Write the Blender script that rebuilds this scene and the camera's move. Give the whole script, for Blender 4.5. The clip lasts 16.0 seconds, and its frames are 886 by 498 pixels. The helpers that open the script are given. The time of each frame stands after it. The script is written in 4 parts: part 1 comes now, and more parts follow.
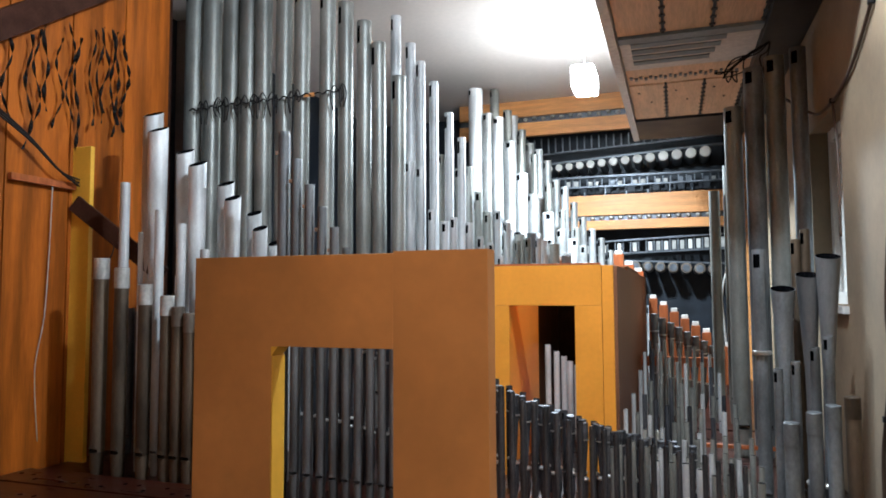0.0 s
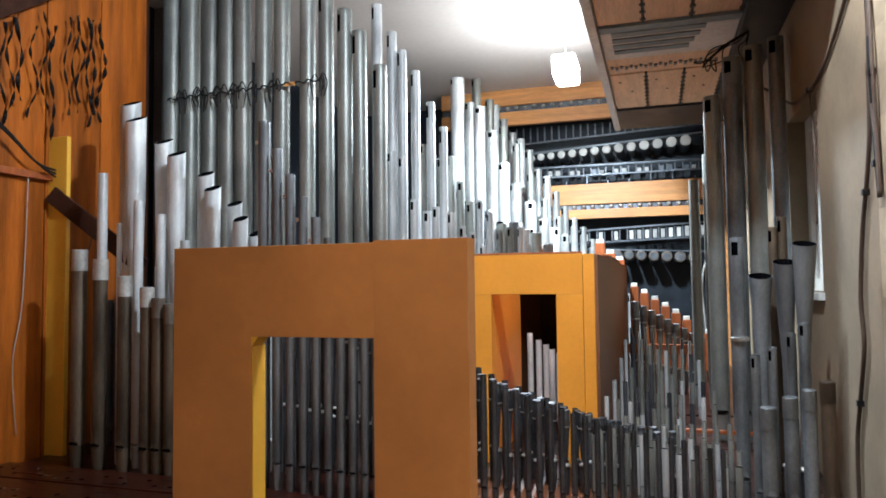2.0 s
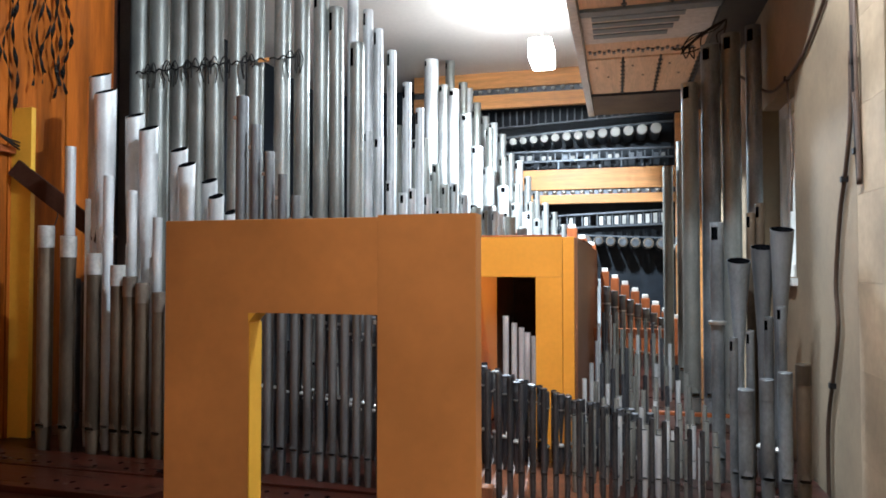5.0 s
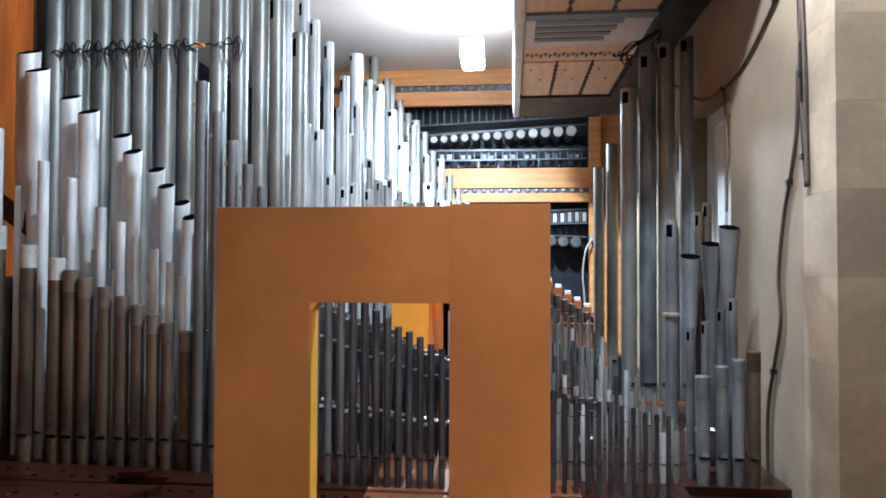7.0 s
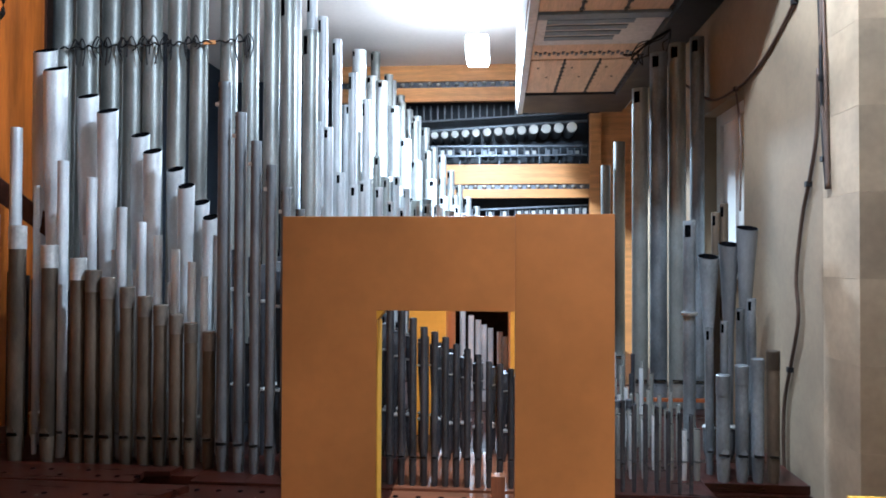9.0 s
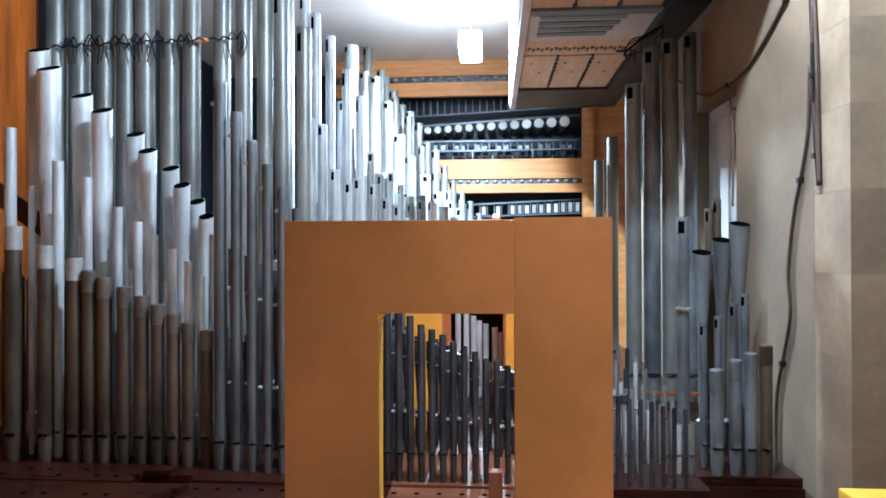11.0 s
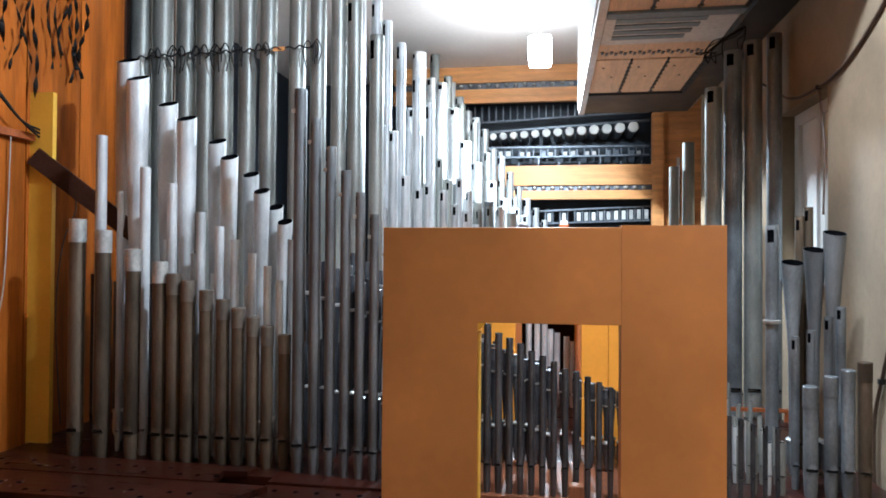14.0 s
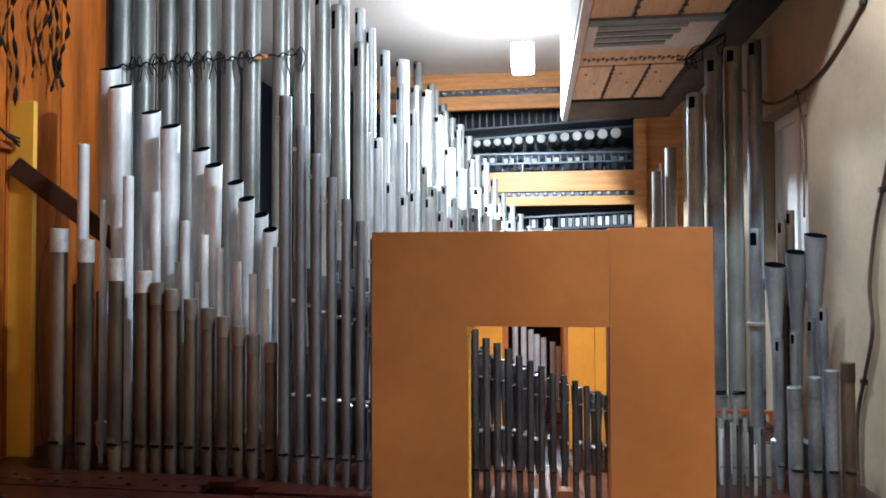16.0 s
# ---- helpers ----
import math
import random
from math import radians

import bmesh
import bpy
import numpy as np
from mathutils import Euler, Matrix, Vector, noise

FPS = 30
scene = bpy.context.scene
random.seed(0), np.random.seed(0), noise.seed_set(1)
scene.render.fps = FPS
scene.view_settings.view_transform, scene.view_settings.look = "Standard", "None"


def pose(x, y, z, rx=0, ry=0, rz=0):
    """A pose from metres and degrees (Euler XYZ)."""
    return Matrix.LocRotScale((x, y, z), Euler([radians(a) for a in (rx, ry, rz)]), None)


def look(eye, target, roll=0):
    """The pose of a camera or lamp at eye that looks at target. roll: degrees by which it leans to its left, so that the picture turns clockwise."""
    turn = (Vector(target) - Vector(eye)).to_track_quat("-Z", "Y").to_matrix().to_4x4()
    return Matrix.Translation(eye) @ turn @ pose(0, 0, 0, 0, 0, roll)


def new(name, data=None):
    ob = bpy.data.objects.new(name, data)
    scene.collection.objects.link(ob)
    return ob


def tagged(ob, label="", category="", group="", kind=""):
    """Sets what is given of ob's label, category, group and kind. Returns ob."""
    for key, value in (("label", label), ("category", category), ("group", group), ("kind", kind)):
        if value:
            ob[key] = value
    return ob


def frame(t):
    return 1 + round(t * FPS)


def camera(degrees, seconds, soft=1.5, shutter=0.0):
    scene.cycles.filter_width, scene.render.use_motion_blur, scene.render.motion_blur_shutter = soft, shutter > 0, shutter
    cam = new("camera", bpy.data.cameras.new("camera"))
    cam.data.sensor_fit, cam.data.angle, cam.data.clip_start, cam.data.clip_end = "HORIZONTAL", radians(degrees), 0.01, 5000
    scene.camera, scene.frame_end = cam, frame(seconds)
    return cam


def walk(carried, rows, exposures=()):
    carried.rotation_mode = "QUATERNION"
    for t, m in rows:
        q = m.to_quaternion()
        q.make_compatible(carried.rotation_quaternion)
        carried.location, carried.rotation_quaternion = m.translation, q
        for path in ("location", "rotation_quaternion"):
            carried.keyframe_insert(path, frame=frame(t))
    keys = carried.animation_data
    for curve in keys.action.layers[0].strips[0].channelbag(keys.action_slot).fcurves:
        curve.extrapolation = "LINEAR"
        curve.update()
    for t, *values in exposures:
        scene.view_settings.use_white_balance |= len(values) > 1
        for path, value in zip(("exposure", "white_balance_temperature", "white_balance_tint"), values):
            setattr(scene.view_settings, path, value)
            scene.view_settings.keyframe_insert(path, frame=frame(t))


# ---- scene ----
cam = camera(65.9, 16.0, soft=1.8)
PATH = [
    (0, (-0.473, 0.399, 1.426), (-1.115, 2.288, 1.554), -0.3),
    (0.5, (-0.468, 0.395, 1.43), (-1.098, 2.289, 1.551), -0.3),
    (1, (-0.467, 0.395, 1.427), (-1.088, 2.293, 1.54), -0.5),
    (1.5, (-0.464, 0.395, 1.424), (-1.062, 2.3, 1.529), -0.6),
    (2, (-0.466, 0.398, 1.424), (-1.062, 2.304, 1.522), -0.7),
    (2.5, (-0.464, 0.402, 1.422), (-1.063, 2.307, 1.519), -0.7),
    (3, (-0.472, 0.41, 1.42), (-1.05, 2.324, 1.49), -0.4),
    (5.5, (-0.612, 0.395, 1.405), (-1.058, 2.344, 1.457), -0.2),
    (6, (-0.696, 0.371, 1.401), (-1.057, 2.338, 1.456), -0.4),
    (6.5, (-0.794, 0.348, 1.393), (-1.056, 2.33, 1.449), -0.4),
    (7, (-0.894, 0.325, 1.389), (-1.09, 2.315, 1.437), 0.2),
    (7.5, (-0.972, 0.306, 1.393), (-1.134, 2.3, 1.426), 0.5),
    (8, (-1.024, 0.298, 1.398), (-1.199, 2.29, 1.428), 0.3),
    (10.5, (-1.053, 0.271, 1.447), (-1.198, 2.266, 1.463), -0.1),
    (11, (-1.058, 0.267, 1.44), (-1.203, 2.262, 1.45), -0.2),
    (11.5, (-1.061, 0.264, 1.437), (-1.216, 2.258, 1.451), -0.3),
    (12, (-1.066, 0.27, 1.442), (-1.26, 2.261, 1.456), -0.5),
    (12.5, (-1.097, 0.288, 1.44), (-1.341, 2.273, 1.44), -0.3),
    (13, (-1.126, 0.297, 1.44), (-1.403, 2.278, 1.447), 0.2),
    (13.5, (-1.138, 0.292, 1.441), (-1.433, 2.27, 1.458), 0.3),
    (14, (-1.15, 0.291, 1.443), (-1.463, 2.266, 1.471), 0.4),
    (14.5, (-1.161, 0.295, 1.44), (-1.505, 2.265, 1.489), 0.1),
    (15, (-1.164, 0.297, 1.441), (-1.524, 2.263, 1.524), -0.2),
    (15.5, (-1.164, 0.29, 1.439), (-1.486, 2.263, 1.511), -0.5),
    (16, (-1.158, 0.288, 1.436), (-1.426, 2.269, 1.486), -0.2),
]
walk(cam, [(t, look(eye, target, roll)) for t, eye, target, roll in PATH],
     exposures=((0, 0.08, 6250, 10), (3.2, 0.12, 6350, 10), (5.5, 0.3, 6250, 10), (7, 0.38, 5850, 10), (11, 0.4, 5500, 8), (13, 0.46, 5950, 10), (16, 0.38, 6050, 10)))

# ---------------------------------------------------------------- world and large lights
world = bpy.data.worlds.new("world")
scene.world = world
world.use_nodes = True
world.node_tree.nodes["Background"].inputs["Color"].default_value = (0.8, 0.85, 1.0, 1)
world.node_tree.nodes["Background"].inputs["Strength"].default_value = 0.02


def strip_lamp(x, y, z, length, watts):
    """The glow under a box light: a narrow area lamp that looks down."""
    data = bpy.data.lights.new("tube_glow", "AREA")
    data.shape, data.size, data.size_y = "RECTANGLE", 0.07, length
    data.energy, data.color = watts, (0.76, 0.9, 1.0)
    ob = new("tube_glow", data)
    ob.matrix_basis = pose(x, y, z)
    return ob


LAMP = Vector((-1.27, 7.1, 3.5))
strip_lamp(LAMP.x, LAMP.y, LAMP.z - 0.112, 0.4, 310)
# a bare bulb in an open shade hangs high before the front ranks
NEAR = Vector((-0.6, 2.68, 3.75))
near_bulb = bpy.data.lights.new("pendant_glow", "POINT")
near_bulb.energy, near_bulb.color, near_bulb.shadow_soft_size = 330, (0.76, 0.89, 1.0), 0.05
new("pendant_glow", near_bulb).matrix_basis = pose(*NEAR)
# added warm spot behind the viewer, only to brighten the screen's front
fill_spot = bpy.data.lights.new("bulb_glow", "SPOT")
fill_spot.energy, fill_spot.color, fill_spot.shadow_soft_size = 95, (1.0, 0.82, 0.68), 0.06
fill_spot.spot_size, fill_spot.spot_blend = radians(42), 1.0
FILL_AT = Vector((0.3, -0.4, 2.5))
new("bulb_glow", fill_spot).matrix_basis = look(FILL_AT, (-0.95, 2.5, 1.05))

# ---------------------------------------------------------------- materials


def material(name, colour, rough=0.5, metal=0.0, dark=0.6, scale=6.0, stretch=(1, 1, 1), bump=0.15, fine=60.0, vary=0.12, coat=0.0, stain=0.5, speck=0.45):
    """A surface whose colour wanders between colour and a darker tone at two scales, with fine relief and a change from piece to piece."""
    m = bpy.data.materials.new(name)
    m.use_nodes = True
    nt = m.node_tree
    n, link = nt.nodes, nt.links
    bsdf = n["Principled BSDF"]
    co = n.new("ShaderNodeTexCoord")
    mp = n.new("ShaderNodeMapping")
    mp.inputs["Scale"].default_value = stretch
    link.new(co.outputs["Object"], mp.inputs["Vector"])
    info = n.new("ShaderNodeObjectInfo")
    off = n.new("ShaderNodeVectorMath")
    off.operation = "ADD"
    mul = n.new("ShaderNodeMath")
    mul.operation, mul.inputs[1].default_value = "MULTIPLY", 37.0
    link.new(info.outputs["Random"], mul.inputs[0])
    link.new(mp.outputs["Vector"], off.inputs[0])
    link.new(mul.outputs[0], off.inputs[1])
    big = n.new("ShaderNodeTexNoise")
    big.inputs["Scale"].default_value, big.inputs["Detail"].default_value = scale, 6
    small = n.new("ShaderNodeTexNoise")
    small.inputs["Scale"].default_value, small.inputs["Detail"].default_value = fine, 4
    link.new(off.outputs[0], big.inputs["Vector"])
    link.new(off.outputs[0], small.inputs["Vector"])
    ramp = n.new("ShaderNodeValToRGB")
    lo = [c * dark for c in colour]
    ramp.color_ramp.elements[0].position, ramp.color_ramp.elements[0].color = 0.35, (*lo, 1)
    ramp.color_ramp.elements[1].position, ramp.color_ramp.elements[1].color = 0.35 + stain * 0.6, (*colour, 1)
    link.new(big.outputs["Fac"], ramp.inputs["Fac"])
    mix = n.new("ShaderNodeMix")
    mix.data_type, mix.blend_type = "RGBA", "MULTIPLY"
    mix.inputs["Factor"].default_value = speck
    grey = n.new("ShaderNodeMapRange")
    grey.inputs["From Min"].default_value, grey.inputs["From Max"].default_value = 0.3, 0.65
    grey.inputs["To Min"].default_value = 0.55
    link.new(small.outputs["Fac"], grey.inputs["Value"])
    link.new(ramp.outputs["Color"], mix.inputs["A"])
    link.new(grey.outputs["Result"], mix.inputs["B"])
    hsv = n.new("ShaderNodeHueSaturation")
    val = n.new("ShaderNodeMapRange")
    val.inputs["To Min"].default_value, val.inputs["To Max"].default_value = 1 - vary, 1 + vary
    link.new(info.outputs["Random"], val.inputs["Value"])
    link.new(val.outputs["Result"], hsv.inputs["Value"])
    link.new(mix.outputs["Result"], hsv.inputs["Color"])
    link.new(hsv.outputs["Color"], bsdf.inputs["Base Color"])
    rr = n.new("ShaderNodeMapRange")
    rr.inputs["To Min"].default_value, rr.inputs["To Max"].default_value = max(0.05, rough - 0.12), min(1.0, rough + 0.15)
    link.new(big.outputs["Fac"], rr.inputs["Value"])
    link.new(rr.outputs["Result"], bsdf.inputs["Roughness"])
    bsdf.inputs["Metallic"].default_value = metal
    bsdf.inputs["Coat Weight"].default_value = coat
    bsdf.inputs["Coat Roughness"].default_value = 0.25
    bp = n.new("ShaderNodeBump")
    bp.inputs["Strength"].default_value, bp.inputs["Distance"].default_value = bump, 0.004
    link.new(small.outputs["Fac"], bp.inputs["Height"])
    link.new(bp.outputs["Normal"], bsdf.inputs["Normal"])
    return m


def glow(name, colour, strength):
    m = bpy.data.materials.new(name)
    m.use_nodes = True
    b = m.node_tree.nodes["Principled BSDF"]
    b.inputs["Base Color"].default_value = (0.9, 0.9, 0.9, 1)
    b.inputs["Emission Color"].default_value = (*colour, 1)
    b.inputs["Emission Strength"].default_value = strength
    return m


GRAIN = (9, 9, 0.7)
ZINC = material("aged_zinc", (0.345, 0.348, 0.318), 0.42, 0.45, 0.62, 5, (1, 1, 0.5), 0.1, 90, speck=0.3)
TIN = material("pale_pipe_metal", (0.68, 0.69, 0.69), 0.5, 0.3, 0.58, 6, (1, 1, 0.4), 0.08, 110, speck=0.2)
SPOTTED = material("spotted_pipe_metal", (0.44, 0.44, 0.425), 0.46, 0.4, 0.55, 7, (1, 1, 0.4), 0.1, 60, speck=0.5)
DULL = material("dull_worn_zinc", (0.2, 0.205, 0.21), 0.46, 0.45, 0.55, 6, (1, 1, 0.4), 0.12, 90, speck=0.3)
BROWNED = material("browned_zinc", (0.17, 0.122, 0.082), 0.5, 0.55, 0.38, 7, (1, 1, 0.3), 0.15, 80)
DARKCAP = material("dark_cap_metal", (0.22, 0.18, 0.145), 0.5, 0.55, 0.6, 9, (1, 1, 0.5), 0.15, 80)
LEAD = material("dark_lead", (0.13, 0.14, 0.16), 0.4, 0.7, 0.5, 9, (1, 1, 0.5), 0.15, 120)
BRIGHT = material("bright_solder", (0.8, 0.8, 0.78), 0.3, 0.9, 0.8, 20, bump=0.05)
CAPM = material("pale_cap_metal", (0.6, 0.59, 0.56), 0.5, 0.5, 0.7, 12)
# black that stands for the shade inside pipes, holes and slots
HOLLOW_SHADE = material("hollow_shade", (0.004, 0.004, 0.005), 0.9, 0, 0.7)
PORTAL = material("orange_ochre_paint", (0.95, 0.375, 0.04), 0.45, 0, 0.86, 2.2, (1, 1, 1), 0.06, 45, 0.03, speck=0.12)
OCHRE = material("ochre_paint", (0.9, 0.49, 0.05), 0.5, 0, 0.86, 2.2, (1, 1, 1), 0.06, 45, 0.03, speck=0.12)
# the ochre paint again, browner for the dim light on the screen's front
SHADED_OCHRE = material("shaded_ochre_paint", (0.8, 0.34, 0.1), 0.42, 0, 0.7, 2.6, (1, 1, 1), 0.05, 40, 0.02, speck=0.12)
WALLWOOD = material("varnished_orange_wood", (0.52, 0.132, 0.01), 0.6, 0, 0.5, 1.6, GRAIN, 0.08, 14, 0.06)
PINE = material("orange_pine", (0.88, 0.39, 0.13), 0.45, 0, 0.75, 2, (0.7, 9, 9), 0.06, 12, 0.05)
PIPEWOOD = material("red_orange_pipe_wood", (0.45, 0.115, 0.03), 0.45, 0, 0.65, 3, GRAIN, 0.08, 14)
CABWOOD = material("dull_brown_wood", (0.26, 0.1, 0.045), 0.5, 0, 0.65, 3, GRAIN, 0.08, 14)
MAHOGANY = material("worn_red_brown_chest", (0.045, 0.0095, 0.005), 0.3, 0, 0.4, 3, (0.8, 7, 7), 0.14, 14, 0.1, 0.08)
# lighter pink-brown for the stretch of chest that lies in bright light
LIT_BOARD = material("lit_toe_board", (0.24, 0.085, 0.04), 0.5, 0, 0.6, 3, (0.8, 7, 7), 0.1, 14)
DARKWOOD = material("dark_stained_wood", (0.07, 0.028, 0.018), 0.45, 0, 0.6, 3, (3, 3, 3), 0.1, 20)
PLASTER = material("cream_wall_paint", (0.32, 0.232, 0.145), 0.8, 0, 0.66, 2.0, (1, 1, 1), 0.2, 30, 0.02, speck=0.2)
# the wall's cream made lighter for the light on its end face
LIT_BLOCK = material("lit_cream_block", (0.5, 0.37, 0.24), 0.8, 0, 0.62, 2.4, (1, 1, 1), 0.25, 30, 0.01, speck=0.25)
GALV = material("galvanised_pipe_metal", (0.31, 0.335, 0.355), 0.46, 0.5, 0.42, 5, (1, 1, 0.6), 0.12, 90)
CEIL = material("off_white_ceiling", (0.8, 0.71, 0.65), 0.8, 0, 0.9, 0.8, (1, 1, 1), 0.08, 20, 0.02, speck=0.12)
PALEPLANK = material("pale_pine_plank", (0.8, 0.55, 0.36), 0.6, 0, 0.82, 2, (9, 0.7, 9), 0.06, 12, 0.06)
BLUEGREY = material("blue_grey_boarding", (0.24, 0.31, 0.37), 0.6, 0, 0.75, 2, (1, 1, 1), 0.1, 25)
SOFFIT = material("pale_grey_boarding", (0.74, 0.73, 0.72), 0.6, 0, 0.82, 2, (1, 1, 1), 0.1, 25)
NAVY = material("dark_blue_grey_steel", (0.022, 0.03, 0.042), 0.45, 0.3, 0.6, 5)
STEEL = material("blue_grey_rack_steel", (0.2, 0.22, 0.25), 0.4, 0.6, 0.6, 8)
PINKISH = material("pink_brown_wall_paint", (0.42, 0.29, 0.23), 0.8, 0, 0.8, 1.3)
DIM = material("unseen_wall_brown", (0.3, 0.22, 0.15), 0.8, 0, 0.8, 1.3)
WHITE = material("white_paint", (0.8, 0.79, 0.75), 0.5, 0, 0.88, 3, bump=0.05, speck=0.12)
RUBBER = material("black_rubber", (0.02, 0.018, 0.018), 0.5, 0, 0.7, 20)
BROWNCABLE = material("brown_cable", (0.12, 0.07, 0.047), 0.5, 0, 0.7, 20)
STONE = material("grey_floor", (0.07, 0.06, 0.055), 0.7, 0, 0.7, 3)
for m, gloss in ((WALLWOOD, 0.25), (HOLLOW_SHADE, 0.0), (MAHOGANY, 0.3), (LIT_BOARD, 0.25), (DARKWOOD, 0.06), (RUBBER, 0.2)):
    m.node_tree.nodes["Principled BSDF"].inputs["Specular IOR Level"].default_value = gloss
OPAL = glow("lit_opal_box", (0.85, 0.95, 1.0), 90)

# ---------------------------------------------------------------- mesh helpers


def part(name, mesh, mat, parent=None, label=""):
    """Links a bmesh or a mesh as one object under a thing."""
    if isinstance(mesh, bmesh.types.BMesh):
        bm, mesh = mesh, bpy.data.meshes.new(name)
        bm.to_mesh(mesh)
        bm.free()
    if not mesh.materials:
        mesh.materials.append(mat)
    ob = new(name, mesh)
    ob.parent = parent
    if label:
        tagged(ob, label)
    return ob


def thing(name, x, y, z, label, category, group="", kind=""):
    ob = new(name)
    ob.empty_display_size = 0.05
    ob.matrix_basis = pose(x, y, z)
    return tagged(ob, label, category, group, kind)


def box(bm, x0, x1, y0, y1, z0, z1, bevel=0.0):
    v = bmesh.ops.create_cube(bm, size=1)["verts"]
    bmesh.ops.scale(bm, vec=(x1 - x0, y1 - y0, z1 - z0), verts=v)
    bmesh.ops.translate(bm, vec=((x0 + x1) / 2, (y0 + y1) / 2, (z0 + z1) / 2), verts=v)
    if bevel:
        edges = list({e for q in v for e in q.link_edges})
        bmesh.ops.bevel(bm, geom=edges, offset=bevel, segments=2, profile=0.7, affect="EDGES")
    return bm


def slab(x0, x1, y0, y1, z0, z1, bevel=0.004):
    return box(bmesh.new(), x0, x1, y0, y1, z0, z1, bevel)


def structure(name, mesh, mat, label, category):
    return tagged(part(name, mesh, mat), label, category, "", "structure")


def lathe(rings, seg, holes=(), slants=None, lid=True, turn=0.0):
    """A turned shape from (radius, height) rings. holes: (row, first segment, last segment) left open. slants: ring -> rise over the radius."""
    verts, faces = [], []
    slants = slants or {}
    for i, (r, z) in enumerate(rings):
        for k in range(seg):
            a = 2 * math.pi * k / seg + turn
            verts.append((r * math.cos(a), r * math.sin(a), z + slants.get(i, 0) * math.sin(a)))
    skip = {(row, k % seg) for row, a, b in holes for k in range(a, b + 1)}
    for i in range(len(rings) - 1):
        for k in range(seg):
            if (i, k) not in skip:
                faces.append((i * seg + k, i * seg + (k + 1) % seg, (i + 1) * seg + (k + 1) % seg, (i + 1) * seg + k))
    if lid:
        faces.append(tuple(reversed(range(seg))))
        top = (len(rings) - 1) * seg
        faces.append(tuple(range(top, top + seg)))
    me = bpy.data.meshes.new("turned")
    me.from_pydata(verts, [], faces)
    me.shade_smooth()
    me.set_sharp_from_angle(angle=radians(35))
    return me


def cord(name, points, radius, mat, parent=None, res=6):
    """A round cord or cable through the points, as a mesh."""
    pts = [Vector(p) for p in points]
    fine = []
    for i in range(len(pts) - 1):
        a, b, c, d = pts[max(i - 1, 0)], pts[i], pts[i + 1], pts[min(i + 2, len(pts) - 1)]
        for s in range(res):
            t = s / res
            fine.append(0.5 * (2 * b + (c - a) * t + (2 * a - 5 * b + 4 * c - d) * t * t + (3 * b - a - 3 * c + d) * t ** 3))
    fine.append(pts[-1])
    seg, verts, faces = 8, [], []
    for i, p in enumerate(fine):
        way = (fine[min(i + 1, len(fine) - 1)] - fine[max(i - 1, 0)]).normalized()
        side = way.orthogonal().normalized() if i == 0 else (side - way * side.dot(way)).normalized()
        up = way.cross(side)
        for k in range(seg):
            ang = 2 * math.pi * k / seg
            verts.append(p + radius * (math.cos(ang) * side + math.sin(ang) * up))
    for i in range(len(fine) - 1):
        for k in range(seg):
            faces.append((i * seg + k, i * seg + (k + 1) % seg, (i + 1) * seg + (k + 1) % seg, (i + 1) * seg + k))
    faces += [tuple(reversed(range(seg))), tuple(range(len(verts) - seg, len(verts)))]
    me = bpy.data.meshes.new(name)
    me.from_pydata(verts, [], faces)
    me.shade_smooth()
    return part(name, me, mat, parent)


# ---------------------------------------------------------------- organ pipes
def lerp(a, b, t):
    return a + (b - a) * t


FRONT = 3 * math.pi / 2


def seg_at(seg, angle, width):
    """First and last segment of an opening that looks along angle."""
    mid = angle / (2 * math.pi) * seg
    half = max(1, round(width * seg / 2))
    return int(mid) - half, int(mid) + half - 1


